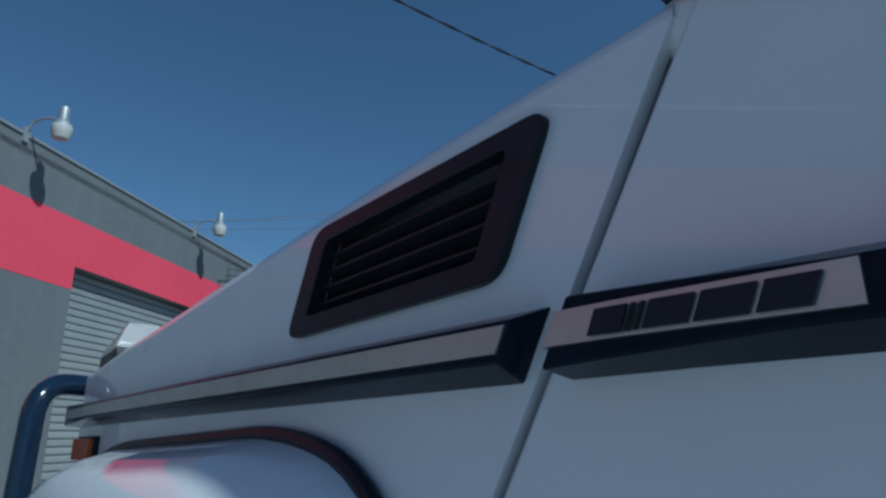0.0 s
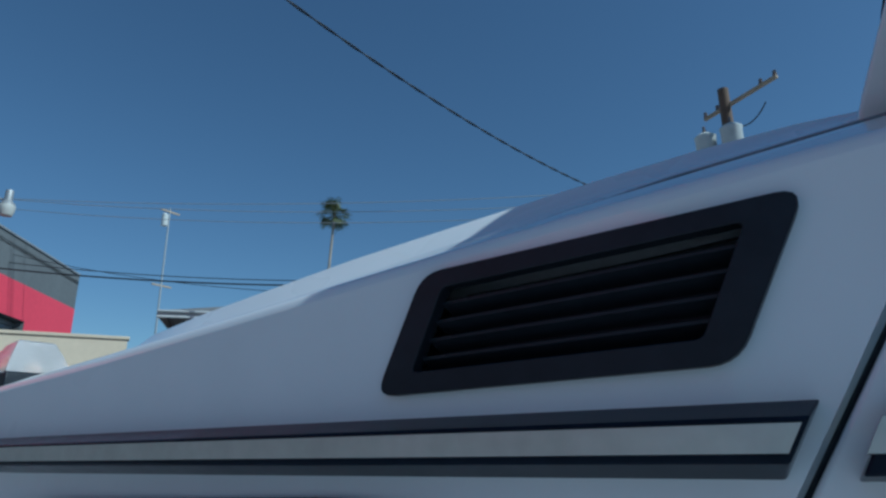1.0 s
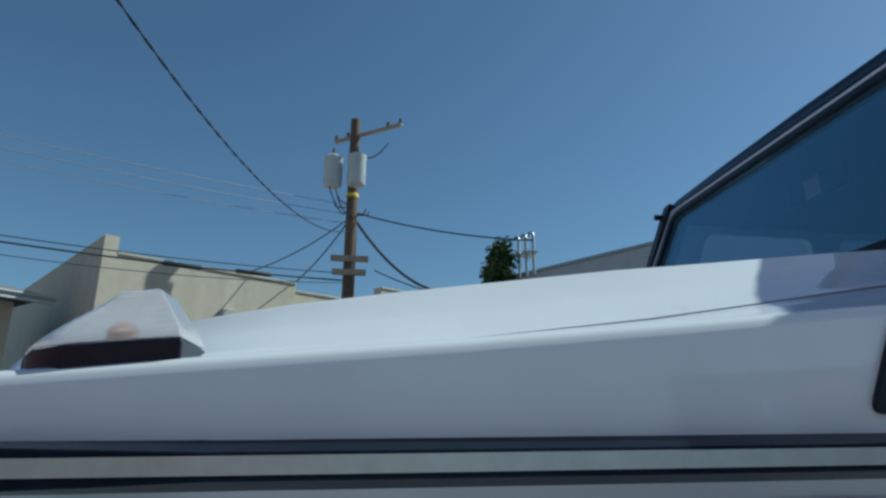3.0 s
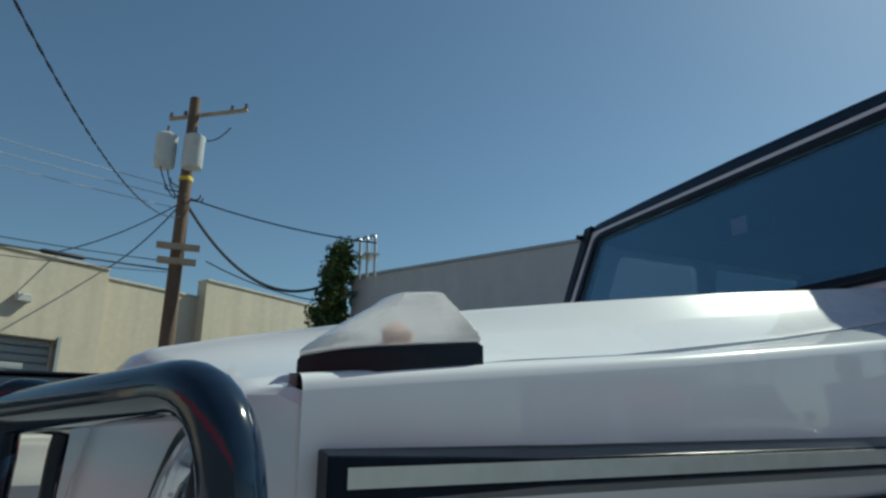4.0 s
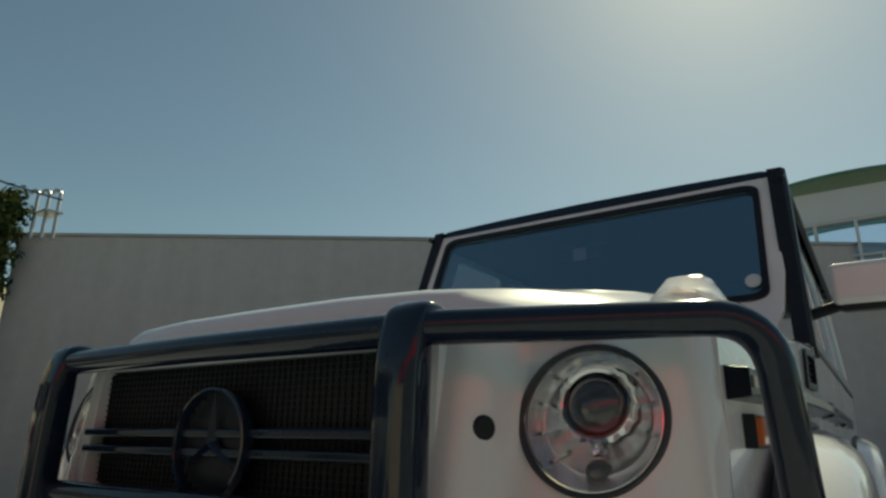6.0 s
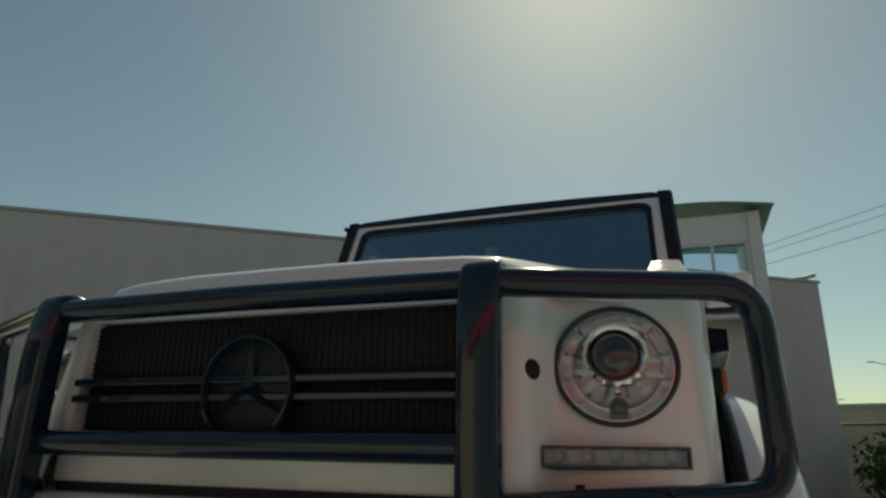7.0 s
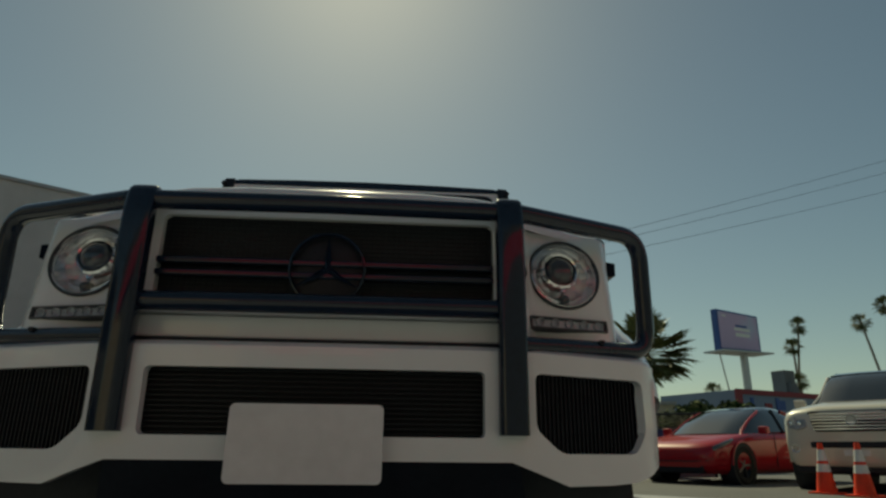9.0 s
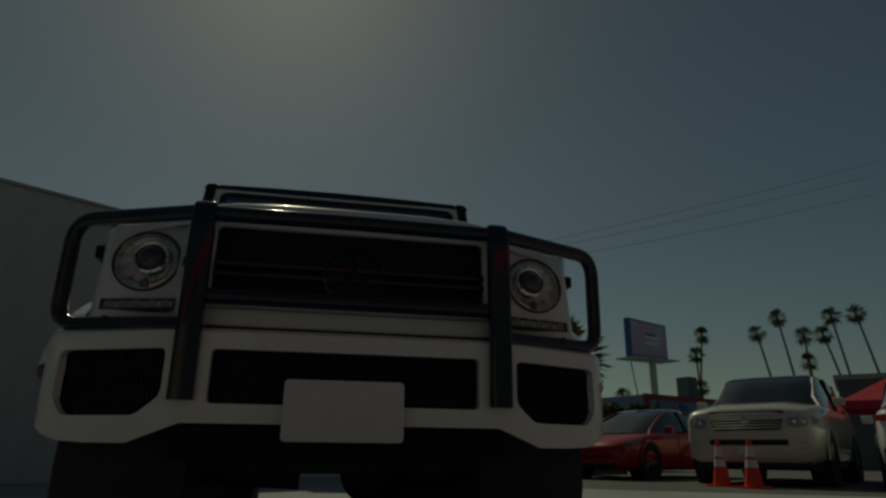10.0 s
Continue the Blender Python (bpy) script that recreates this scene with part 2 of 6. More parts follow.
M_STREET = material("dark_asphalt", (0.10, 0.105, 0.112), 0.9, vary=0.2, scale=0.5, fine=40, bump=0.25, bump_scale=120, second=(0.075, 0.078, 0.082), second_amount=0.5)
tagged(part("road", sheet([(1.5, 9.3), (4.2, 6.6), (13.0, 1.5), (120.0, -10.0), (120.0, 130.0), (-4.0, 130.0), (1.5, 18.0)], place=lambda u, v: Vector((u, v, 0.004)), thick=0.003, out=(0, 0, 1)), M_STREET, smooth=0), "dark worn asphalt of the street beyond the yard", "road", kind="structure")
tagged(part("painted_line", sheet([(3.2, 10.6), (8.3, 13.3), (8.2, 13.42), (3.1, 10.72)], place=lambda u, v: Vector((u, v, 0.007)), thick=0.002, out=(0, 0, 1)), material("faded_line", (0.5, 0.5, 0.49), 0.8, vary=0.3, scale=6), smooth=0), "faded white painted line on the asphalt", "road marking", kind="structure")


def wall_panel(name, parent, length, height, mat, holes=(), thick=0.25, x0=0.0, y=0.0, z0=0.0):
    return part(name, sheet(rect(x0, length, z0, height), holes, place=lambda u, v: Vector((u, y, v)), thick=-thick), mat, parent, smooth=0)


def roll_door(parent, x0, x1, z1, y, mat, n):
    d = part("roll_door", box(x0 - 0.02, x1 + 0.02, y + 0.10, y + 0.14, 0, z1 + 0.02), M_DARK, parent, "grey roll-up metal door")
    h = z1 / n
    for k in range(n):
        rows = [[(x, y + dy, k * h + dz * h) for dy, dz in ((0.08, 0.0), (0.045, 0.15), (0.04, 0.5), (0.045, 0.85), (0.08, 1.0))] for x in (x0, x1)]
        part("slat", grid(rows), mat, d)
    return d


M_DOORMETAL = material("door_metal", (0.30, 0.32, 0.33), 0.5, metal=0.3, vary=0.08, scale=1.5, fine=14, objrand=0.05)
M_METALCAP = material("galvanised_cap", (0.35, 0.36, 0.37), 0.5, metal=0.5, vary=0.1, scale=3)
M_LAMPHEAD = material("lamp_casing", (0.42, 0.42, 0.40), 0.6, vary=0.12, scale=8)

# long plain wall
long_wall = thing("boundary_building", "long windowless grey stucco building in shade", "building", pose(-10.87, 3.69, 0, 0, 0, 33.8))
wall_panel("wall", long_wall, 17.6, 4.2, M_STUCCO, thick=3.0)
part("coping", box(-0.04, 17.64, -0.04, 0.3, 4.2, 4.26), M_METALCAP, long_wall, bevel=0.01)

# red-striped workshop
workshop = thing("workshop", "dark grey workshop wall with a wide red stripe and roll-up door", "building", pose(6.20, -3.79, 0, 0, 0, 219.5))
W0, W1, WH = -6.0, 17.9, 5.3
wall_panel("wall", workshop, W1, WH, M_GREYWALL, [rect(9.46, 15.5, 0.02, 3.66)], thick=0.3, x0=W0)
part("stripe", sheet([(W0, 3.28), (9.46, 3.28), (9.46, 3.66), (15.5, 3.66), (15.5, 3.28), (W1, 3.28), (W1, 4.42), (W0, 4.42)], place=lambda u, v: Vector((u, -0.004, v)), thick=0.004), M_PINK, workshop, "wide red painted stripe", smooth=0)
part("end_wall", box(W1 - 0.3, W1, 0.3, 9, 0, WH), M_GREYWALL, workshop)
part("roof", box(W0, W1, 0.0, 9, WH - 0.25, WH - 0.15), M_GREYWALL, workshop)
part("parapet_cap", box(W0, W1 + 0.03, -0.03, 0.33, WH, WH + 0.05), M_METALCAP, workshop, bevel=0.01)
roll_door(workshop, 9.46, 15.5, 3.66, 0.18, M_DOORMETAL, 30)


def wall_lamp(x):
    lamp = thing("wall_lamp", "gooseneck outdoor lamp with a pale casing on the parapet", "lamp", workshop.matrix_basis @ pose(x, 0, WH), group="workshop lamps")
    part("bracket", box(-0.05, 0.05, -0.04, 0.02, -0.1, 0.12), M_METALCAP, lamp)
    part("arm", tube(rounded([(0, -0.02, 0.05), (0, -0.12, 0.24), (0, -0.4, 0.26), (0, -0.55, 0.18)], 0.12), 0.02, 8), M_METALCAP, lamp)
    h = part("casing", lathe([(0, 0.30), (0.065, 0.30), (0.07, 0.28), (0.07, 0.10), (0.10, 0.06), (0.13, 0.03), (0.13, 0.0), (0.0, 0.0)], 20, "z", (0, -0.6, 0.1)), M_METALCAP, lamp)
    part("lens", lathe([(0.135, 0.005), (0.145, -0.03), (0.135, -0.12), (0.11, -0.20), (0.0, -0.21)], 20, "z", (0, -0.6, 0.1)), M_LAMPHEAD, h)


for x in (8.04, 12.83):
    wall_lamp(x)

# beige commercial building
beige = thing("beige_building", "sunlit beige stucco commercial building with a stepped parapet", "building", pose(-10.12, -3.94, 0, 0, 0, 123.2))
wall_panel("wall", beige, 3.8, 4.2, M_BEIGE, [rect(0.5, 3.04, 0.02, 2.76)], thick=0.3, x0=0.22)
wall_panel("wall_middle", beige, 6.13, 4.12, M_BEIGE, thick=0.3, x0=3.8, y=0.35)
wall_panel("wall_tall", beige, 16.0, 4.49, M_BEIGE, thick=0.3, x0=6.13, y=0.1)
part("side_wall", prism([(-0.02, 0), (12, 0), (12, 5.02), (-0.02, 4.52)], -0.02, 0.22, lambda u, v, w: Vector((w, u, v))), M_BEIGE, beige)
part("roof", box(0.3, 16, 0.4, 12, 3.7, 3.8), M_METALCAP, beige)
for a, b, y, z in ((0.22, 3.8, 0.0, 4.2), (3.8, 6.13, 0.35, 4.12), (6.13, 16.0, 0.1, 4.49)):
    part("parapet_cap", box(a + 0.003, b - 0.003, y - 0.03, y + 0.33, z, z + 0.045), M_BEIGE, beige, bevel=0.008)
part("return_wall", box(3.62, 3.797, 0.303, 0.7, 0, 4.2), M_BEIGE, beige)
part("door_frame", box(3.04, 3.10, -0.02, 0.12, 0, 2.82), M_DOORMETAL, beige)
roll_door(beige, 0.5, 3.04, 2.76, 0.15, M_DOORMETAL, 20)
part("wall_light", box(2.2, 2.45, -0.14, 0, 3.32, 3.46), M_LAMPHEAD, beige, bevel=0.02)

# house with a hip roof
M_SHINGLE = material("grey_shingle", (0.16, 0.16, 0.165), 0.9, vary=0.2, scale=3, fine=25, bump=0.3, bump_scale=20)
M_CREAM = material("cream_wall", (0.55, 0.47, 0.36), 0.9, vary=0.06, scale=1, fine=9)
M_WHITEWOOD = material("white_wood", (0.7, 0.7, 0.69), 0.6, vary=0.06, scale=3)
M_FASCIA = material("grey_fascia", (0.36, 0.36, 0.37), 0.7, vary=0.08, scale=3)
M_CAN_PALE = material("gutter_grey", (0.46, 0.47, 0.48), 0.5, vary=0.1, scale=4)
house = thing("bungalow", "cream bungalow with a grey hip roof and white eaves", "house", pose(-6.24, -9.61, 0, 0, 0, 136.6))
HE, HL, HD, HR = 3.54, 6.65, 3.0, 0.95
part("wall", box(0.42, HL - 0.45, 0.5, 5.6, 0, HE - 0.1), M_CREAM, house)
bm = bmesh.new()
v = [bm.verts.new(p) for p in ((0, 0, HE), (HL, 0, HE), (HL, 2 * HD, HE), (0, 2 * HD, HE), (3.2, HD, HE + HR), (3.35, HD, HE + HR))]
for f in ((0, 1, 5, 4), (1, 2, 5), (2, 3, 4, 5), (3, 0, 4), (0, 3, 2, 1)):
    bm.faces.new([v[i] for i in f])
part("roof", bm, M_SHINGLE, house, smooth=0)
part("fascia", box(-0.03, HL + 0.03, -0.03, 0.0, HE - 0.15, HE + 0.01), M_FASCIA, house)
part("drip_edge", box(-0.03, HL + 0.03, -0.045, -0.03, HE - 0.13, HE - 0.11), M_WHITEWOOD, house)
part("gutter", tube([(-0.03, -0.06, HE - 0.02), (HL + 0.03, -0.06, HE - 0.02)], 0.02, 8), M_CAN_PALE, house)
part("side_fascia", box(-0.03, 0.0, 0.0, 2 * HD, HE - 0.13, HE + 0.01), M_FASCIA, house)
part("downpipe", tube([(5.3, 0.46, 0.1), (5.3, 0.46, HE - 0.3), (5.3, 0.0, HE - 0.08)], 0.035, 8), M_DARK, house)
part("eave_lamp", lathe([(0.0, -0.05), (0.05, -0.03), (0.06, 0.0), (0.045, 0.05), (0.0, 0.06)], 14, "z", (5.0, 0.1, HE - 0.22)), M_WHITEWOOD, house)
for x, u in ((1.83, 0.47), (4.08, 0.47)):
    c = (x, u * HD, HE + u * HR - 0.05)
    lv = part("roof_vent", lathe([(0.30, 0), (0.30, 0.03)] + [(0.225 * math.cos(radians(a)), 0.03 + 0.225 * math.sin(radians(a))) for a in range(0, 91, 15)], 22, "z", c), M_DARK, house, "dark half-round roof vent with pale louvres")
    for k in range(4):
        z = 0.06 + 0.05 * k
        r = 0.245 * math.sqrt(max(0.03, 1 - ((z - 0.03) / 0.235) ** 2))
        part("louvre", lathe([(r - 0.02, z), (r, z - 0.012), (r, z + 0.006), (r - 0.02, z + 0.016)], 22, "z", c), M_CAN_PALE, lv)
yard_wall = thing("yard_wall", "low sunlit cream yard wall beside the bungalow", "wall", pose(-6.1, -10.3, 0, 0, 0, -32))
part("wall", box(0, 7.0, 0, 0.2, 0, 2.98), M_CREAM, yard_wall)
part("coping", box(-0.03, 7.03, -0.03, 0.23, 2.98, 3.04), M_CREAM, yard_wall, bevel=0.01)


# ---- the white off-roader ----
CREST_Y, CREST_Z = (0.09, 0.53, 0.87, 1.11, 1.45), (1.137, 1.175, 1.209, 1.237, 1.266)


def crest(y):
    return float(np.interp(y, CREST_Y, CREST_Z))


def inner_rise(y):
    return float(np.interp(y, (0.6, 1.25, 1.45), (0, 0.032, 0.034)))


def flank(y):
    return float(np.interp(y, (0.09, 0.35, 0.8, 1.5), (0.775, 0.790, 0.80, 0.80)))


car = thing("off_road_car", "boxy white off-road car with a black tube brush guard", "car")


def fender(s):
    ys = [0.09, 0.2, 0.35, 0.55, 0.8, 1.0, 1.2, 1.438]
    arch = [(0.57 + 0.49 * math.cos(radians(a)), 0.42 + 0.49 * math.sin(radians(a))) for a in range(10, 171, 8)]
    top = [(y, crest(y) - 0.016) for y in ys]
    outline = top + [(1.349, 1.092), (1.273, 0.962), (1.20, 0.80), (1.17, 0.46), (1.06, 0.46)] + arch + [(0.09, 0.52)]
    bm = sheet(outline, [[(1.03, 1.118), (1.278, 1.126), (1.314, 1.209), (1.064, 1.195)]], place=lambda u, v: Vector((flank(u), u, v)), thick=0.012, cuts=(0.2, 0.35, 0.55, 0.8), out=(1, 0, 0))
    rows = []
    for y in ys:
        c, x = crest(y), flank(y)
        rows.append([(x, y, c - 0.016), (x - 0.0015, y, c - 0.010), (x - 0.005, y, c - 0.005), (x - 0.010, y, c - 0.0015), (x - 0.017, y, c + 0.0005), (x - 0.045, y, c + 0.003 + 0.5 * inner_rise(y)), (0.716, y, c + 0.004 + inner_rise(y)), (0.713, y, c - 0.03)])
    grid(rows, bm=bm)
    if s < 0:
        mirror_x(bm)
    return part("front_fender", bm, M_PAINT, car, smooth=40)


for s in (1, -1):
    fender(s)

# hood with a raised middle
RISE_Y = (-0.05, 0.03, 0.13, 0.21, 0.35, 0.5, 0.8, 0.96, 1.14, 1.26, 1.35, 1.44)
RISE_Z = (1.195, 1.209, 1.221, 1.231, 1.246, 1.267, 1.308, 1.327, 1.351, 1.366, 1.377, 1.384)
EDGE_X = (0.44, 0.475, 0.525, 0.56, 0.595, 0.605, 0.608, 0.605, 0.595, 0.585, 0.57, 0.55)
rows = []
for y, drop in [(-0.085, 0.085), (-0.083, 0.055), (-0.077, 0.03), (-0.066, 0.012)] + [(y, 0) for y in RISE_Y] + [(1.452, 0.02), (1.456, 0.05)]:
    yy = min(max(y, -0.05), 1.44)
    zr = float(np.interp(yy, RISE_Y, RISE_Z)) - drop * 0.72
    xe = float(np.interp(yy, RISE_Y, EDGE_X))
    zs = min(inner_rise(yy) + crest(max(yy, 0.09)) + 0.016 + min(0, yy - 0.09) * 0.12 - drop * 0.4, zr)
    half = [(0, zr + 0.005), (xe * 0.5, zr + 0.004), (xe * 0.85, zr + 0.002), (xe - 0.012, zr), (xe - 0.003, zr - 0.002), (xe + 0.002, zr - 0.007),
            (lerp(xe, 0.69, 0.38), lerp(zr, zs, 0.52)), (lerp(xe, 0.69, 0.44), lerp(zr, zs, 0.57)), (lerp(xe, 0.69, 0.85), lerp(zr, zs, 0.93)), (0.69, zs), (0.702, zs - 0.008), (0.705, zs - 0.05)]
    fade = min(1.0, max(0.0, (0.35 - y) / 0.40))
    back = lambda x: (y if x > 0.48 else min(y, 1.37)) + fade * float(np.interp(x, (0.25, 0.40, 0.48, 0.56, 0.63, 0.70), (0, 0.018, 0.05, 0.085, 0.105, 0.118)))
    rows.append([(-x, back(x), z) for x, z in half[:0:-1]] + [(x, back(x), z) for x, z in half])
part("hood", grid(rows), M_PAINT, car, smooth=32)
# dark plate added under the hood in place of shade in its gaps
part("hood_gap_plate", box(-0.712, 0.712, 0.12, 1.34, 1.06, 1.085), M_DARK, car)

# thin dark tubes added along the hood seam, standing in for its shadow
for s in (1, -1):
    part("hood_seam_shade", tube([(s * 0.7095, y, crest(y) + inner_rise(y) + 0.0065) for y in (0.86, 0.95, 1.05, 1.15, 1.25, 1.35, 1.44)], lambda t: 0.0022 * min(1.0, 0.1 + 1.1 * t), 8), material("seam_shade", (0.22, 0.24, 0.28), 0.6, vary=0.1), car)

# headlight panels
def face_y(x, z):
    return float(np.interp(x, (0.42, 0.45, 0.470, 0.485, 0.50, 0.512, 0.522, 0.535, 0.56, 0.62, 0.70, 0.735, 0.762, 0.775),
                           (-0.104, -0.102, -0.098, -0.089, -0.068, -0.042, -0.022, -0.008, -0.002, 0.001, 0.005, 0.016, 0.047, 0.095))) + 0.2 * (z - 1.0)


HX, HZ = 0.624, 0.999
M_REFLECTOR = material("bright_reflector", (0.80, 0.82, 0.86), 0.24, metal=0.75, vary=0.06, scale=30, bump=0.04, bump_scale=60)
M_BEZEL = material("lamp_bezel", (0.035, 0.042, 0.052), 0.35, vary=0.15, scale=12)
M_PROJECTOR = material("projector_glass", (0.045, 0.05, 0.06), 0.04, coat=1.0)


def front_panel(s):
    bm = sheet([(0.442, 0.775)] + [(x, 0.775) for x in (0.56, 0.7, 0.775)] + [(0.775, 1.1), (0.762, 1.118), (0.442, 1.124)],
               [circle(HX, HZ, 0.092), rect(0.515, 0.726, 0.840, 0.867)], place=lambda u, v: Vector((u, face_y(u, v), v)), thick=-0.012,
               cuts=(0.45, 0.46, 0.47, 0.4775, 0.485, 0.4925, 0.5, 0.506, 0.512, 0.517, 0.522, 0.528, 0.535, 0.547, 0.575, 0.60, 0.62, 0.66, 0.70, 0.718, 0.735, 0.75, 0.762))
    xs = (0.442, 0.468, 0.482, 0.5, 0.512, 0.522, 0.535, 0.56, 0.62, 0.70, 0.735, 0.762, 0.775)
    zt = lambda x: float(np.interp(x, (0.442, 0.74, 0.762, 0.775), (1.124, 1.1185, 1.118, 1.10)))
    grid([[(x, face_y(x, 1.115) + 0.003, zt(x) - 0.001) for x in xs], [(x, face_y(x, 1.115) + 0.014, zt(x) + 0.007) for x in xs],
          [(x, max(0.088, face_y(x, 1.1) + 0.02), 1.131 if x < 0.76 else 1.112) for x in xs]], bm=bm)
    if s < 0:
        mirror_x(bm)
    p = part("headlight_panel", bm, M_PAINT, car, smooth=40)
    hole = lathe([(0, -0.003), (0.014, -0.003), (0.0165, -0.001), (0.0175, 0.004), (0, 0.008)], 24, "y")
    bmesh.ops.transform(hole, matrix=pose(s * 0.500, face_y(0.500, 0.985), 0.985, 0, 0, s * 60), verts=hole.verts[:])
    part("sensor", hole, M_TRIM, p, "small round black plug")
    for dx in (-0.06, 0.075):
        part("guard_pad", box(s * (HX + dx) - 0.006, s * (HX + dx) + 0.006, -0.06, -0.03, 0.802, 0.812), M_TRIM, p)
    return p


def leaned(bm):
    for v in bm.verts:
        cx = math.copysign(HX, v.co.x)
        v.co.x, v.co.z = cx + 1.02 * (v.co.x - cx), HZ + 1.02 * (v.co.z - HZ)
        v.co.y += 0.2 * (v.co.z - HZ) + 0.11 * (abs(v.co.x) - HX)
    return bm


def headlight(s):
    c = (s * HX, 0.004, HZ)
    h = part("headlight", leaned(lathe([(0.0905, 0.004), (0.0910, -0.005), (0.0925, -0.0100), (0.0955, -0.0120), (0.0982, -0.0105), (0.0998, -0.004), (0.1, 0.006), (0.0905, 0.008)], 56, "y", c)), M_BEZEL, car, "round headlight with a black bezel", smooth=60)
    part("trim_ring", leaned(lathe([(0.1000, 0.004), (0.1030, -0.001), (0.1045, 0.004), (0.1045, 0.01)], 56, "y", c)), M_LAMPGREY, h)
    part("reflector", leaned(lathe([(0.0905, -0.002), (0.0870, 0.004), (0.0825, 0.012), (0.0745, 0.022), (0.0720, 0.020), (0.0700, 0.026), (0.060, 0.040), (0.046, 0.050), (0.0, 0.052)], 56, "y", c)), M_REFLECTOR, h, smooth=50)
    pc = (c[0] - s * 0.002, c[1], c[2] + 0.020)
    rows = []
    for k in range(73):
        a = 2 * math.pi * k / 72
        lobe = 0.0535 + 0.0016 * math.cos(16 * a)
        rows.append([(pc[0] + q * math.cos(a), pc[1] + y, pc[2] + q * math.sin(a)) for q, y in ((lobe - 0.004, 0.046), (lobe, 0.022), (lobe - 0.0006, 0.0175), (0.0470, 0.0135), (0.0425, 0.0160), (0.0410, 0.024), (0.0405, 0.036))])
    part("projector_ring", leaned(grid(rows)), M_CHROME, h, smooth=50)
    part("projector_lens", leaned(lathe([(0.0408, 0.028), (0.038, 0.016), (0.031, 0.006), (0.018, -0.001), (0.0, -0.003)], 40, "y", pc)), M_PROJECTOR, h, smooth=60)
    part("lamp_holder", leaned(lathe([(0.0075, 0.036), (0.0075, 0.018), (0.0045, 0.013), (0.0, 0.012)], 18, "y", (c[0], c[1], c[2] - 0.041))), M_CHROME, h)
    part("parking_lamp", leaned(lathe([(0.0150, 0.036), (0.0148, 0.018), (0.0115, 0.008), (0.006, 0.0035), (0.0, 0.0025)], 28, "y", (c[0], c[1], c[2] - 0.0665))), M_PROJECTOR, h, smooth=60)
    for k in range(12):
        if k in (2, 3, 8, 9, 10):
            continue
        a = 2 * math.pi * (k + 0.5) / 12
        u, w = Vector((math.cos(a), 0, math.sin(a))), Vector((-math.sin(a), 0, math.cos(a)))
        q = [Vector(c) + u * rr + w * t + Vector((0, y, 0)) for rr, y in ((0.060, 0.039), (0.082, 0.005)) for t in (-0.0022, 0.0022)]
        bm = bmesh.new()
        v = [bm.verts.new(p) for p in q] + [bm.verts.new(p + Vector((0, -0.004, 0))) for p in q]
        for f in ((0, 1, 3, 2), (4, 6, 7, 5), (0, 4, 5, 1), (2, 3, 7, 6), (0, 2, 6, 4), (1, 5, 7, 3)):
            bm.faces.new([v[i] for i in f])
        part("reflector_rib", leaned(bm), M_CHROME, h)
    part("inner_rim", leaned(lathe([(0.0912, -0.002), (0.0912, -0.0058), (0.0892, -0.0062), (0.0886, -0.002)], 56, "y", c)), M_CHROME, h)
    g = part("lens", leaned(lathe([(0.0905, -0.006), (0.077, -0.012), (0.055, -0.017), (0.03, -0.020), (0.0, -0.021)], 56, "y", c)), M_CLEAR, h, smooth=60)
    g.visible_shadow = False


M_LAMPGREY = material("lamp_grey", (0.60, 0.62, 0.65), 0.6, vary=0.06, spec=0.1)
M_LAMPFRAME = material("lamp_frame", (0.10, 0.105, 0.115), 0.65, spec=0.15, vary=0.1)
M_DIODE = material("diode_cup", (0.42, 0.44, 0.47), 0.45, metal=0.3, vary=0.05)
M_DRLCOVER = thin_glass("frosted_cover", (0.93, 0.95, 0.97), 0.02, 0.45)


def lamp_line(x, z):
    return lerp(-0.075, -0.018, (x - 0.513) / 0.215) + 0.2 * (z - 0.853)


def running_light(s):
    d = part("running_light", sheet(rect(0.513, 0.728, 0.838, 0.869), [rect(0.516, 0.725, 0.841, 0.866)],
             place=lambda u, v: Vector((s * u, lamp_line(u, v) - 0.006, v)), thick=0.03), M_LAMPFRAME, car, "slim daytime running light bar")
    part("backing", sheet(rect(0.515, 0.726, 0.840, 0.867), place=lambda u, v: Vector((s * u, lamp_line(u, v) + 0.008, v)), thick=0.004), M_LAMPGREY, d)
    for k in range(5):
        x = 0.5385 + 0.041 * k
        part("diode", lathe([(0.0116, 0.008), (0.0116, -0.002), (0.0106, -0.002), (0.0098, 0.004), (0.004, 0.007), (0, 0.0075)], 20, "y", (s * x, lamp_line(x, 0.8535), 0.8535)), M_DIODE, d)
    g = part("cover", sheet(rect(0.516, 0.725, 0.841, 0.866), place=lambda u, v: Vector((s * u, lamp_line(u, v) - 0.003, v)), thick=0.003), M_DRLCOVER, d)
    g.visible_shadow = False


for s in (1, -1):
    front_panel(s)
    headlight(s)
    running_light(s)

# grille
GY = -0.108
bm = sheet(rect(-0.446, 0.446, 0.846, 1.122, 0.012), [rect(-0.412, 0.412, 0.876, 1.097, 0.016)], place=lambda u, v: Vector((u, GY + 0.06 * (v - 1.0), v)), thick=-0.05)
grille = part("grille", bm, M_PAINT, car, "white grille frame with black mesh", bevel=0.004)
part("backing", box(-0.43, 0.43, -0.082, -0.078, 0.86, 1.11), M_DARK, grille)
bm = bmesh.new()
for k in range(20):
    z = 0.882 + k * 0.0112
    box(-0.411, 0.411, -0.088, -0.084, z, z + 0.0022, bm)
for k in range(60):
    x = -0.408 + k * 0.01383
    box(x, x + 0.0022, -0.086, -0.082, 0.878, 1.095, bm)
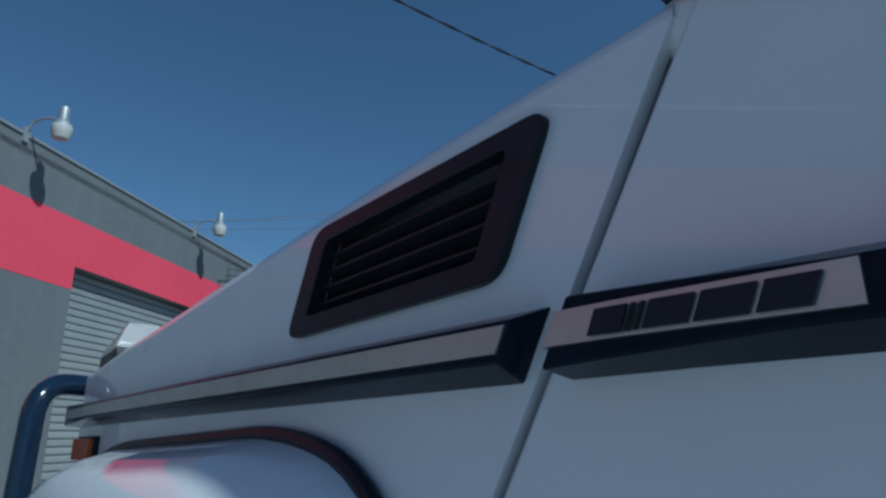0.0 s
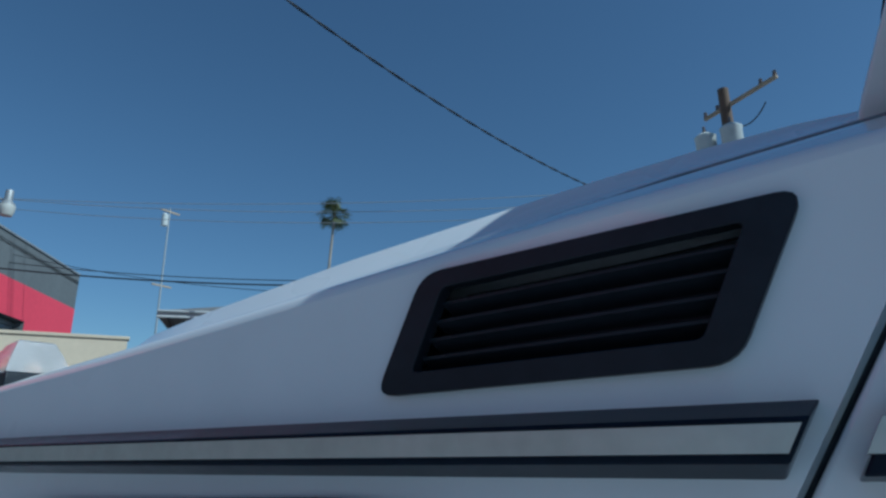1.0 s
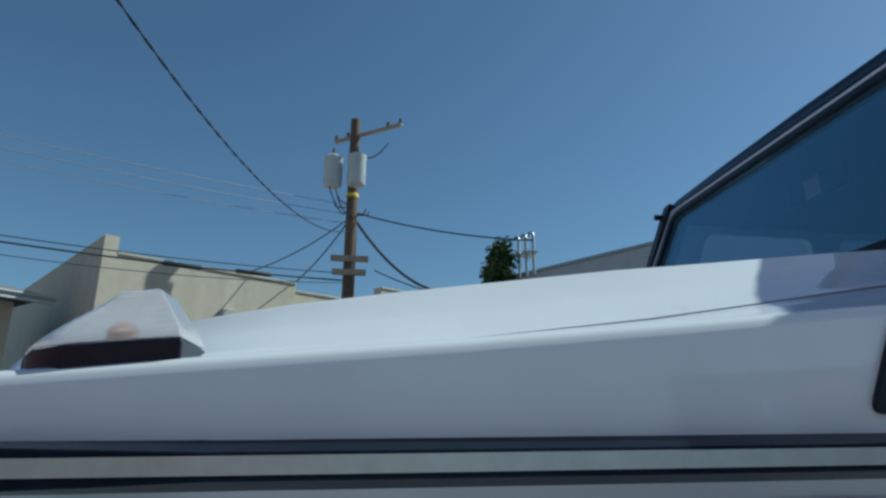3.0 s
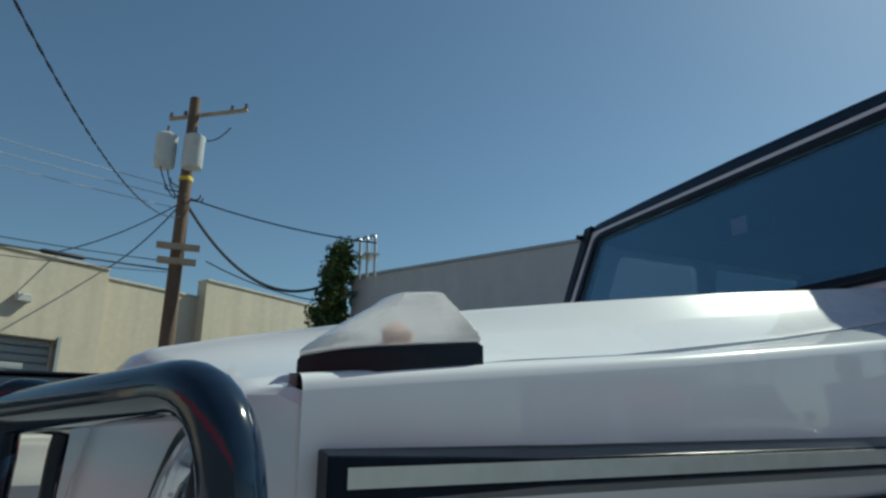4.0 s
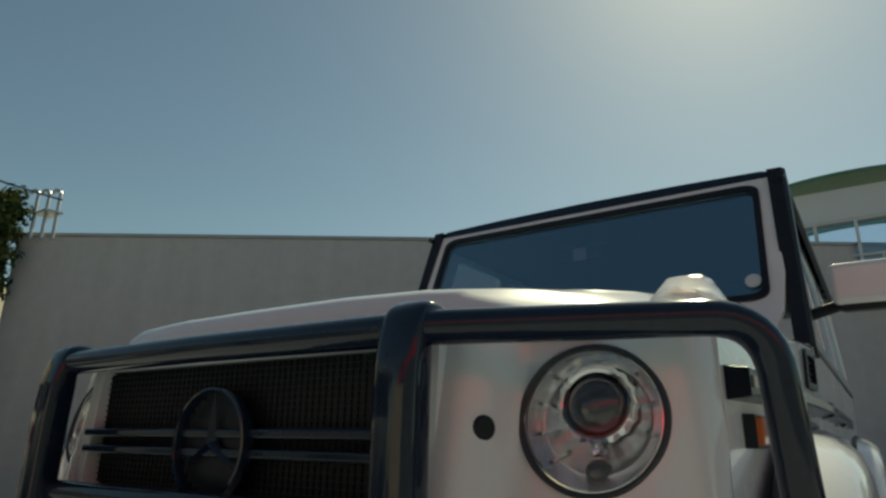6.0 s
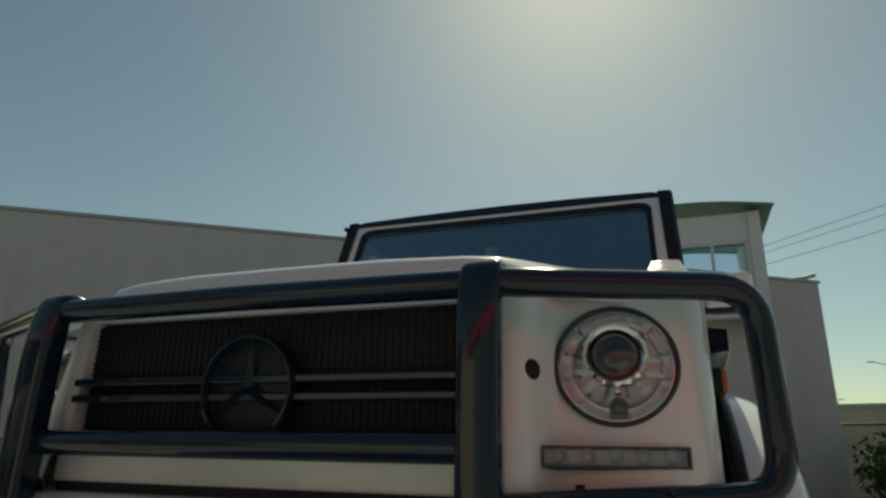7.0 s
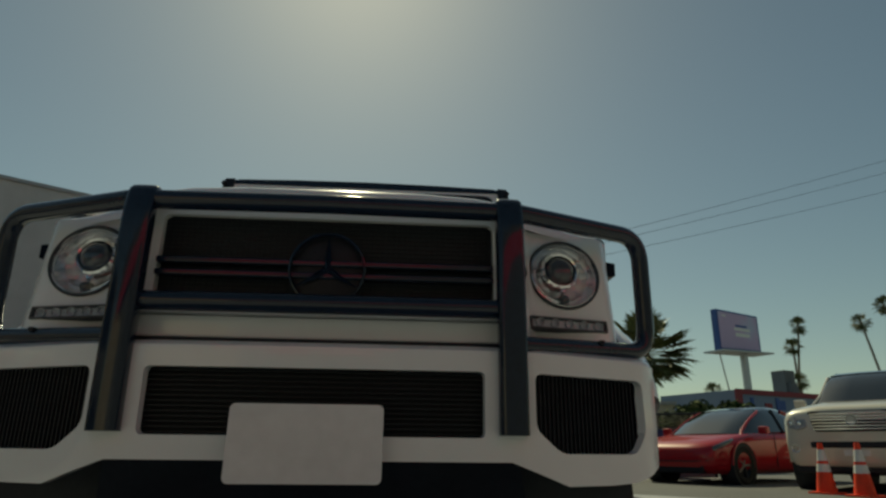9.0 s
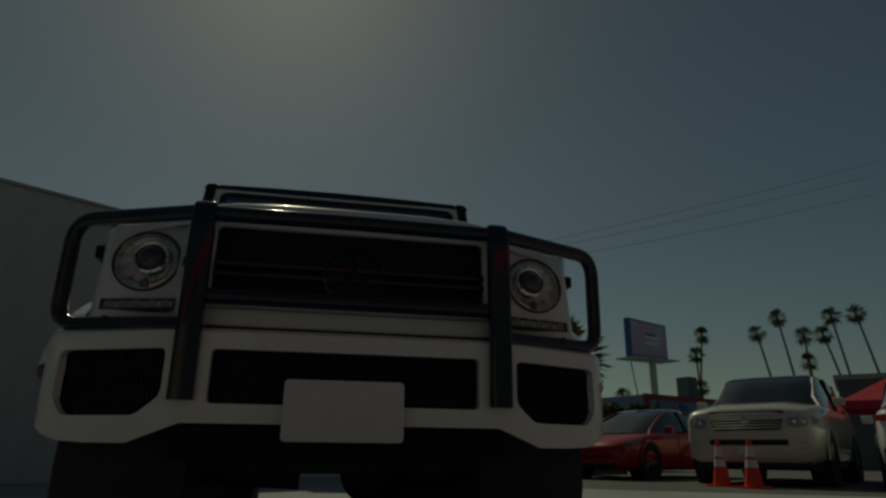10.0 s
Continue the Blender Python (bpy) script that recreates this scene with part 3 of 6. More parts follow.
tagged(part("mesh_insert", bm, material("mesh_black", (0.018, 0.022, 0.028), 0.5, vary=0.2, ior=1.3), grille, smooth=0), kind="stuff")
for z in (0.943, 0.974):
    part("slat", box(-0.411, 0.411, -0.128, -0.092, z - 0.008, z + 0.008), M_BLACK, grille, bevel=0.005)
EZ = 0.957
part("emblem_ring", lathe([(0.0865, -0.134), (0.089, -0.138), (0.093, -0.137), (0.095, -0.130), (0.093, -0.118), (0.0865, -0.120), (0.0865, -0.134)], 64, "y", (0, 0, EZ)), M_BLACK, grille)
for k in range(3):
    bm = bmesh.new()
    a = radians(90 + 120 * k)
    u, w = Vector((math.cos(a), 0, math.sin(a))), Vector((-math.sin(a), 0, math.cos(a)))
    o = Vector((0, 0, EZ))
    base = [o + w * 0.012 + Vector((0, -0.124, 0)), o - w * 0.012 + Vector((0, -0.124, 0)), o - u * 0.002 + Vector((0, -0.138, 0)), o + u * 0.089 + Vector((0, -0.130, 0))]
    v = [bm.verts.new(p) for p in base]
    for f in ((0, 2, 3), (2, 1, 3), (0, 3, 1), (0, 1, 2)):
        bm.faces.new([v[i] for i in f])
    part("emblem_spoke", bm, M_BLACK, grille, smooth=0)
part("emblem_boss", lathe([(0.087, -0.112), (0.06, -0.116), (0.0, -0.118)], 48, "y", (0, 0, EZ)), M_TRIM, grille)

# front bumper
def bump_place(u, v):
    a, sg = abs(u), (1 if u >= 0 else -1)
    x = a if a < 0.8 else 0.8 + float(np.interp(a, (0.8, 0.86, 1.0), (0, 0.05, 0.088))) 
    y = float(np.interp(a, (0, 0.35, 0.5, 0.8, 0.86, 1.0), (-0.188, -0.184, -0.168, -0.042, 0.005, 0.14)))
    return Vector((sg * x, y + 0.10 * max(0, 0.60 - v) + 0.25 * max(0, v - 0.755), v))


BZ = -0.012
half = [(0.0, 0.775), (1.0, 0.765), (1.0, 0.65), (0.96, 0.60), (0.915, 0.556), (0.87, 0.522), (0.83, 0.499), (0.77, 0.481), (0.70, 0.476), (0.58, 0.475), (0.44, 0.527), (0.0, 0.532)]
half = [(u, v + BZ) for u, v in half]
outline = half[1:-1] + [(-u, v) for u, v in half[-2:0:-1]]
mid = rect(-0.378, 0.378, 0.566, 0.712, 0.012)
sidein = smooth_poly([(0.497, 0.712), (0.798, 0.712), (0.804, 0.588), (0.773, 0.534), (0.563, 0.534), (0.497, 0.586)], 0.02)
bm = sheet(outline, [mid, sidein, [(-u, v) for u, v in sidein[::-1]]], place=bump_place, thick=-0.022,
           cuts=(-0.93, -0.86, -0.83, -0.8, -0.65, -0.5, -0.42, -0.35, -0.15, 0.15, 0.35, 0.42, 0.5, 0.65, 0.8, 0.83, 0.86, 0.93))
bumper = part("front_bumper", bm, M_PAINT, car, "white bumper with three black air intakes", smooth=40, bevel=0.004)
us = [k / 20 for k in range(-20, 21)]
shelf = []
for u in us:
    p = bump_place(u, 0.760)
    q = bump_place(u, 0.743)
    shelf.append([q, p, p + Vector((0, 0.02, 0.012)), Vector((p.x * 0.97, max(p.y + 0.05, -0.06), p.z + 0.014)), Vector((p.x * 0.95, 0.12, p.z + 0.012))])
part("bumper_top", grid(shelf), M_PAINT, bumper, smooth=50)
part("valance", box(-0.446, 0.446, -0.105, -0.06, 0.79, 0.842), M_PAINT, car, "white panel under the grille", bevel=0.006)
part("valance_gap", box(-0.44, 0.44, -0.10, -0.02, 0.768, 0.80), M_DARK, car)
for k in range(13):
    z = 0.572 + k * 0.0112
    part("slat", box(-0.39, 0.39, -0.150, -0.135, z, z + 0.003), M_TRIM, bumper, smooth=0)
part("intake_backing", box(-0.40, 0.40, -0.122, -0.118, 0.55, 0.73), M_DARK, bumper)
for s in (1, -1):
    for k in range(27):
        u = 0.505 + k * 0.0113
        p = bump_place(u, 0.65)
        part("fin", box(s * u - 0.0018, s * u + 0.0018, p.y + 0.03, p.y + 0.045, 0.525, 0.73), M_TRIM, bumper, smooth=0)
    part("intake_backing", sheet(rect(0.47, 0.84, 0.52, 0.74), place=lambda u, v: Vector((s * u, bump_place(u, 0.65).y + 0.055, v)), thick=0.004, cuts=(0.5, 0.65, 0.8)), M_DARK, bumper)
part("skid_plate", sheet([(-0.5, 0.42), (0.5, 0.42), (0.46, 0.53), (-0.46, 0.53)], place=lambda u, v: Vector((u, -0.12 + 0.9 * (0.53 - v), v)), thick=0.01), M_TRIM, car)
part("underbody", box(-0.5, 0.5, 0.15, 4.3, 0.38, 0.55), M_DARK, car, bevel=0.03)
for s in (1, -1):
    part("axle_arm", tube([(s * 0.12, 0.62, 0.36), (s * 0.66, 0.60, 0.38)], 0.05), M_DARK, car)
    part("spring", tube([(s * 0.42, 0.58, 0.38), (s * 0.42, 0.58, 0.75)], 0.06), M_DARK, car)
part("differential", lathe([(0, 0.44), (0.09, 0.5), (0.13, 0.6), (0.09, 0.7), (0, 0.76)], 20, "y", (0.16, 0, 0.38)), M_DARK, car)

# number plate
plate = part("number_plate", sheet(rect(-0.163, 0.163, -0.081, 0.081, 0.012), place=lambda u, v: Vector((u - 0.012, -0.226 + 0.06 * v, v + 0.551)), thick=-0.008),
             material("plate_white", (0.72, 0.73, 0.75), 0.4, vary=0.06, scale=5, fine=30), car, "blank white number plate", bevel=0.003)
part("plate_bracket", box(-0.13, 0.11, -0.215, -0.12, 0.52, 0.60), M_TRIM, plate)

# brush guard
TR = 0.0235
guard = part("brush_guard", tube([(-0.44, -0.165, 1.110), (0, -0.17, 1.112), (0.44, -0.165, 1.110)], TR, 18), M_BLACK, car, "glossy black tube brush guard", smooth=60)
for s in (1, -1):
    prof = rounded([(-0.181, 0.572), (-0.184, 0.74), (-0.182, 1.0), (-0.178, 1.085), (-0.168, 1.131), (-0.132, 1.128), (-0.124, 1.108)], 0.034, 7)
    rows = []
    n = len(prof)
    for i, p in enumerate(prof):
        d = (prof[min(i + 1, n - 1)] - prof[max(i - 1, 0)]).normalized()
        nrm = Vector((-d.y, d.x))
        ring = []
        for k in range(20):
            a = 2 * math.pi * k / 20
            ca, sa = math.cos(a), math.sin(a)
            q = p + nrm * lerp(0.026, 0.018, max(0.0, (p.y - 1.06) / 0.08)) * math.copysign(abs(sa) ** 0.45, sa)
            ring.append((s * 0.4425 + 0.0335 * math.copysign(abs(ca) ** 0.45, ca), q.x, q.y))
        rows.append(ring)
    part("upright", grid(rows, closed=True, cap=True), M_BLACK, guard, smooth=60)
    loop = rounded([(s * 0.44, -0.165, 1.110), (s * 0.47, -0.162, 1.110), (s * 0.848, 0.02, 1.120), (s * 0.862, 0.055, 0.800), (s * 0.47, -0.150, 0.779), (s * 0.44, -0.152, 0.779)], 0.075, 8)
    part("outer_loop", tube(loop, TR, 18), M_BLACK, guard, smooth=60)
    part("mount", box(s * 0.439 - 0.02, s * 0.439 + 0.02, -0.17, -0.10, 0.66, 0.70), M_BLACK, guard)
part("cross_tube", tube([(-0.44, -0.165, 0.862), (0, -0.168, 0.862), (0.44, -0.165, 0.862)], TR, 18), M_BLACK, guard, smooth=60)

# wheel arches, wheels
def flare(s, yc, front):
    outer = rounded([(-0.50, 0.70, 0), (-0.49, 0.76, 0), (-0.42, 0.855, 0), (-0.25, 0.95, 0), (-0.10, 0.992, 0), (0.43, 1.012, 0), (0.57, 0.985, 0), (0.66, 0.86, 0), (0.72, 0.50, 0)], 0.09, 5)
    n = len(outer)
    L = [0]
    for a, b in zip(outer, outer[1:]):
        L.append(L[-1] + (b - a).length)
    rows, edge = [], []
    for i, p in enumerate(outer):
        a = radians((148 if front else 188) - (156 if front else 196) * L[i] / L[-1])
        q = Vector((0.47 * math.cos(a), 0.40 + 0.46 * math.sin(a), 0))
        row = []
        for t, bx in ((0, 0.0), (0.04, 0.03), (0.12, 0.065), (0.28, 0.098), (0.5, 0.114), (0.8, 0.12), (0.96, 0.118), (1.0, 0.108), (1.0, 0.0)):
            w = p.lerp(q, t)
            row.append((s * (0.80 + bx), yc + w.x, w.y))
        rows.append(row)
        edge.append((s * 0.808, yc + p.x, p.y))
    f = part("wheel_arch_flare", grid(rows), M_PAINT, car, smooth=60)
    part("flare_seal", tube(edge, 0.0085, 8), M_TRIM, f, "black rubber edge")
    bm = lathe([(0.49, 0.80), (0.49, 0.45), (0.1, 0.45)], 40, "x", (0, yc, 0.42))
    for v in bm.verts:
        v.co.x *= s
    part("wheel_well", bm, M_DARK, car)


def wheel(s, yc):
    c = (s * 0.715, yc, 0.385)
    prof = [(0.255, -0.12), (0.30, -0.138), (0.355, -0.136), (0.377, -0.118)]
    for k in range(5):
        x = -0.10 + k * 0.05
        prof += [(0.386, x - 0.018), (0.386, x + 0.018), (0.376, x + 0.020), (0.376, x + 0.030)]
    prof += [(0.377, 0.118), (0.355, 0.136), (0.30, 0.138), (0.255, 0.12)]
    w = part("wheel", lathe([(0.12, -0.05), (0.12, 0.05), (0.0, 0.05)], 24, "x", c), M_DARK, car)
    part("tyre", lathe(prof, 56, "x", c), M_RUBBER, w, smooth=25)
    bm = lathe([(0.255, -0.11), (0.262, -0.12), (0.24, -0.10), (0.23, 0.0), (0.24, 0.11), (0.262, 0.12), (0.255, 0.11)], 40, "x", c)
    part("rim", bm, M_ALU, w)
    for k in range(5):
        a = 2 * math.pi * k / 5
        bm = bmesh.new()
        u, t = Vector((0, math.cos(a), math.sin(a))), Vector((0, -math.sin(a), math.cos(a)))
        vs = []
        for r, wd, xo in ((0.04, 0.035, 0.085), (0.235, 0.05, 0.105)):
            for sg in (-1, 1):
                for dx in (0, -0.03):
                    vs.append(bm.verts.new(Vector(c) + u * r + t * wd * sg + Vector((s * (xo + dx), 0, 0))))
        for f in ((0, 1, 3, 2), (4, 6, 7, 5), (0, 4, 5, 1), (2, 3, 7, 6), (0, 2, 6, 4), (1, 5, 7, 3)):
            bm.faces.new([vs[i] for i in f])
        part("spoke", bm, M_ALU, w)


for s in (1, -1):
    flare(s, 0.57, True)
    flare(s, 3.43, False)
    wheel(s, 0.57)
    wheel(s, 3.43)

# flanks: doors, sills and rear body
def shut(z):
    return float(np.interp(z, (0.46, 0.80, 0.962, 1.092, 1.27), (1.178, 1.208, 1.281, 1.357, 1.462)))


for s in (1, -1):
    pl = lambda u, v: Vector((s * 0.80, u, v))
    d = part("front_door", sheet([(shut(z), z) for z in (0.46, 0.80, 0.962, 1.092, 1.262)] + [(2.26, 1.262), (2.26, 0.46)], place=pl, thick=0.02, out=(s, 0, 0)), M_PAINT, car, "white front door", bevel=0.004)
    part("rear_door", sheet([(2.267, 0.46), (2.267, 1.262), (3.10, 1.262), (3.10, 1.0), (2.9, 0.46)], place=pl, thick=0.02, out=(s, 0, 0)), M_PAINT, car, bevel=0.004)
    arch = [(3.43 + 0.48 * math.cos(radians(a)), 0.40 + 0.48 * math.sin(radians(a))) for a in range(0, 181, 12)]
    part("rear_quarter", sheet([(3.91, 0.46), (4.30, 0.46), (4.30, 1.262), (3.107, 1.262), (3.107, 0.998)] + arch[::-1][2:-1], place=pl, thick=0.02, out=(s, 0, 0)), M_PAINT, car, bevel=0.004)
    part("sill", tube([(s * 0.86, 1.28, 0.42), (s * 0.86, 2.85, 0.42)], 0.035), M_BLACK, car)
    zj = (0.48, 0.80, 0.962, 1.092, 1.18, 1.262)
    part("door_jamb", sheet([(shut(z) - 0.03, z) for z in zj] + [(shut(z) + 0.03, z) for z in zj[::-1]], place=lambda u, v: Vector((s * 0.780, u, v)), thick=0.01, out=(s, 0, 0)), M_PAINT, car, "painted jamb behind the shut line")
    part("jamb_seal", tube([(s * 0.783, shut(z) + 0.002, z) for z in zj], 0.0055, 8), M_TRIM, car, "black rubber door seal")
    # upper side with window openings
    up = [(1.463, 1.268), (1.50, 1.31), (1.72, 1.91), (4.25, 1.91), (4.30, 1.268)]
    wins = [smooth_poly([(1.60, 1.33), (1.78, 1.83), (2.22, 1.83), (2.22, 1.33)], 0.04), smooth_poly([(2.34, 1.33), (2.34, 1.83), (3.08, 1.83), (3.08, 1.33)], 0.04),
            smooth_poly([(3.24, 1.36), (3.24, 1.82), (4.1, 1.82), (4.15, 1.36)], 0.05)]
    lean = lambda u, v: Vector((s * (0.80 - 0.06 * (v - 1.268) / 0.63), u, v))
    c = part("cab_side", sheet(up, wins, place=lean, thick=0.03, out=(s, 0, 0)), M_PAINT, car, bevel=0.004)
    for w in wins:
        g = part("side_glass", sheet(w, place=lambda u, v: lean(u, v) - Vector((s * 0.012, 0, 0)), thick=0.004, out=(s, 0, 0)), M_DOORGLASS if w is wins[0] else M_GLASS, c)
        g.visible_shadow = False
    part("belt_seal", box(min(s * 0.796, s * 0.806), max(s * 0.796, s * 0.806), 1.47, 4.28, 1.262, 1.276), M_TRIM, c)
    # mirror
    mir = part("door_mirror", box(min(s * 0.87, s * 1.05), max(s * 0.87, s * 1.05), 1.66, 1.74, 1.40, 1.56), M_TRIM, car, "black door mirror with a white cap", bevel=0.03, seg=3)
    part("mirror_cap", box(min(s * 0.865, s * 1.055), max(s * 0.865, s * 1.055), 1.645, 1.69, 1.42, 1.565), M_PAINT, mir, bevel=0.022, seg=3)
    part("mirror_arm", tube([(s * 0.78, 1.72, 1.40), (s * 0.9, 1.70, 1.43)], 0.02), M_TRIM, mir)
part("tailgate", box(-0.78, 0.78, 4.28, 4.31, 0.46, 1.27), M_PAINT, car, bevel=0.01)
part("rear_frame", sheet([(-0.80, 1.27), (0.80, 1.27), (0.745, 1.90), (-0.745, 1.90)], [rect(-0.62, 0.62, 1.36, 1.82, 0.04)], place=lambda u, v: Vector((u, 4.29 - 0.03 * (v - 1.27), v)), thick=0.03, out=(0, 1, 0)), M_PAINT, car)

# roof
rows = []
for y, d in ((1.655, 0.055), (1.650, 0.025), (1.659, 0.006), (1.685, 0.0), (1.80, -0.012), (2.8, -0.016), (4.1, -0.01), (4.27, 0.0), (4.31, 0.03), (4.31, 0.06)):
    rows.append([(x, y, 1.952 - d - dz) for x, dz in ((-0.772, 0.06), (-0.778, 0.03), (-0.765, 0.008), (-0.70, -0.006), (-0.4, -0.014), (0, -0.018), (0.4, -0.014), (0.70, -0.006), (0.765, 0.008), (0.778, 0.03), (0.772, 0.06))])
part("roof", grid(rows), M_BLACK, car, "black roof", smooth=40)
part("headliner", box(-0.73, 0.73, 1.66, 4.25, 1.86, 1.872), M_DARK, car)
for s in (1, -1):
    part("drip_rail", tube([(s * 0.772, 1.60, 1.905), (s * 0.772, 4.28, 1.905)], 0.012, 8), M_TRIM, car)

# windscreen
WS0, WS1 = Vector((0, 1.402, 1.335)), Vector((0, 1.655, 1.942))


def screen(u, v, out=0.0):
    p = WS0.lerp(WS1, v)
    n = Vector((0, -(WS1 - WS0).z, (WS1 - WS0).y)).normalized()
    return Vector((u, 0, 0)) + p + n * (out - 0.02 * (u / 0.75) ** 2 * 0)


ws = part("windscreen_frame", sheet([(-0.665, -0.075), (0.665, -0.075), (0.71, -0.02), (0.738, 0.08), (0.752, 0.3), (0.728, 0.965), (-0.728, 0.965), (-0.752, 0.3), (-0.738, 0.08), (-0.71, -0.02)], [smooth_poly([(-0.695, 0.15), (0.695, 0.15), (0.682, 0.905), (-0.682, 0.905)], 0.06, 6)],
          place=screen, thick=0.03), M_PAINT, car, "white windscreen frame", bevel=0.004)
part("rubber_seal", sheet(smooth_poly([(-0.705, 0.135), (0.705, 0.135), (0.692, 0.92), (-0.692, 0.92)], 0.07, 6), [smooth_poly([(-0.682, 0.172), (0.682, 0.172), (0.670, 0.885), (-0.670, 0.885)], 0.05, 6)],
     place=lambda u, v: screen(u, v, 0.008), thick=0.014), M_TRIM, ws)
g = part("windscreen", sheet(smooth_poly([(-0.69, 0.155), (0.69, 0.155), (0.678, 0.90), (-0.678, 0.90)], 0.06, 6), place=lambda u, v: screen(u, v, -0.006), thick=0.006), M_GLASS, ws, "tinted windscreen")
g.visible_shadow = False
for s in (1, -1):
    bm = bmesh.new()
    rows = []
    for v in (-0.075, 0.1, 0.5, 0.9, 1.0):
        xa, xb = lerp(0.752, 0.724, v), lerp(0.808, 0.785, v)
        b = -0.055 * max(0.0, 1 - v / 0.6)
        rows.append([screen(s * xa, v, b), screen(s * xa, v, b + 0.016), screen(s * (xb - 0.012), v, b + 0.014), screen(s * xb, v, b), screen(s * xb, v, b - 0.09), screen(s * xa, v, b - 0.09)])
    part("pillar_trim", grid(rows, closed=True, cap=True), M_TRIM, ws, "black pillar trim")
part("header_trim", sheet([(-0.735, 0.967), (0.735, 0.967), (0.733, 1.0), (-0.733, 1.0)], place=lambda u, v: screen(u, v, 0.004), thick=0.02), M_BLACK, ws)
for s in (1, -1):
    part("scuttle_corner", box(min(s * 0.70, s * 0.797), max(s * 0.70, s * 0.797), 1.42, 1.47, 1.225, 1.272), M_PAINT, car, bevel=0.018, seg=3)
part("cowl", sheet([(-0.70, 1.33), (0.70, 1.33), (0.70, 1.42), (-0.70, 1.42)], cuts=(-0.66, -0.6, -0.5, 0.5, 0.6, 0.66), place=lambda u, v: Vector((u, v, 1.335 + 0.25 * (v - 1.325) - 0.9 * max(0, abs(u) - 0.6))), thick=0.01, out=(0, 0, 1)), M_PAINT, car)
for x0 in (-0.45, 0.15):
    w = part("wiper", tube(rounded([(x0, 1.40, 1.35), (x0 + 0.08, 1.425, 1.41), (x0 + 0.36, 1.432, 1.422)], 0.03), 0.006, 6), M_TRIM, car)
    part("wiper_blade", box(x0 - 0.05, x0 + 0.40, 1.430, 1.437, 1.412, 1.428), M_TRIM, w)
# stickers on the glass
part("sticker", sheet(rect(-0.072, -0.012, 1.718, 1.775), place=lambda u, v: Vector((u, 1.690, v)), thick=0.0015), material("sticker_orange", (0.50, 0.32, 0.28), 0.6, vary=0.1), car, "small orange paper tag behind the glass")
part("round_sticker", sheet(circle(0.655, 0.26, 0.026, 20), place=lambda u, v: screen(u, 0.26 + (v - 0.26) * 1.6, 0.002), thick=0.0015), material("sticker_pale", (0.6, 0.65, 0.65), 0.6, vary=0.1), ws, "round pale sticker")
# cabin
part("dashboard", box(-0.70, 0.70, 1.44, 1.72, 1.18, 1.33), M_DARK, car, bevel=0.03)
part("inner_mirror", box(-0.15, 0.07, 1.692, 1.72, 1.715, 1.79), M_TRIM, car, bevel=0.015)
part("firewall", box(-0.70, 0.70, 1.38, 1.42, 0.55, 1.25), M_DARK, car)
part("floor_pan", box(-0.76, 0.76, 1.36, 4.27, 0.52, 0.60), M_DARK, car)
for x in (-0.38, 0.38):
    seat = part("front_seat", box(x - 0.25, x + 0.25, 2.0, 2.5, 0.8, 0.98), M_DARK, car, bevel=0.05)
    part("seat_back", sheet(smooth_poly([(x - 0.25, 0.95), (x + 0.25, 0.95), (x + 0.2, 1.58), (x - 0.2, 1.58)], 0.06), place=lambda u, v: Vector((u, 2.5 + 0.15 * (v - 0.95), v)), thick=0.12), M_DARK, seat, bevel=0.02)
    part("headrest", box(x - 0.13, x + 0.13, 2.58, 2.68, 1.60, 1.77), M_DARK, seat, bevel=0.03)
part("rear_bench", box(-0.68, 0.68, 3.2, 3.4, 0.9, 1.5), M_DARK, car, bevel=0.05)
part("steering_wheel", lathe([(0.19, -0.012), (0.202, 0), (0.19, 0.012), (0.178, 0), (0.19, -0.012)], 32, "y", (0.38, 1.80, 1.20)), M_TRIM, car)

# turn signals on the fenders
M_SIGLENS = material("signal_lens", (0.88, 0.86, 0.85), 0.12, trans=0.7, ior=1.3, vary=0.04, scale=40, coat=0.7)
N, L = M_SIGLENS.node_tree.nodes, M_SIGLENS.node_tree.links
co, wave, bump = N.new("ShaderNodeTexCoord"), N.new("ShaderNodeTexWave"), N.new("ShaderNodeBump")
wave.inputs["Scale"].default_value = 240
wave.inputs["Distortion"].default_value = 0.3
bump.inputs["Strength"].default_value = 0.07
bump.inputs["Distance"].default_value = 0.003
L.new(co.outputs["Object"], wave.inputs["Vector"])
L.new(wave.outputs["Fac"], bump.inputs["Height"])
L.new(bump.outputs[0], N["Principled BSDF"].inputs["Normal"])
M_BULB = material("amber_bulb", (0.8, 0.56, 0.42), 0.3)
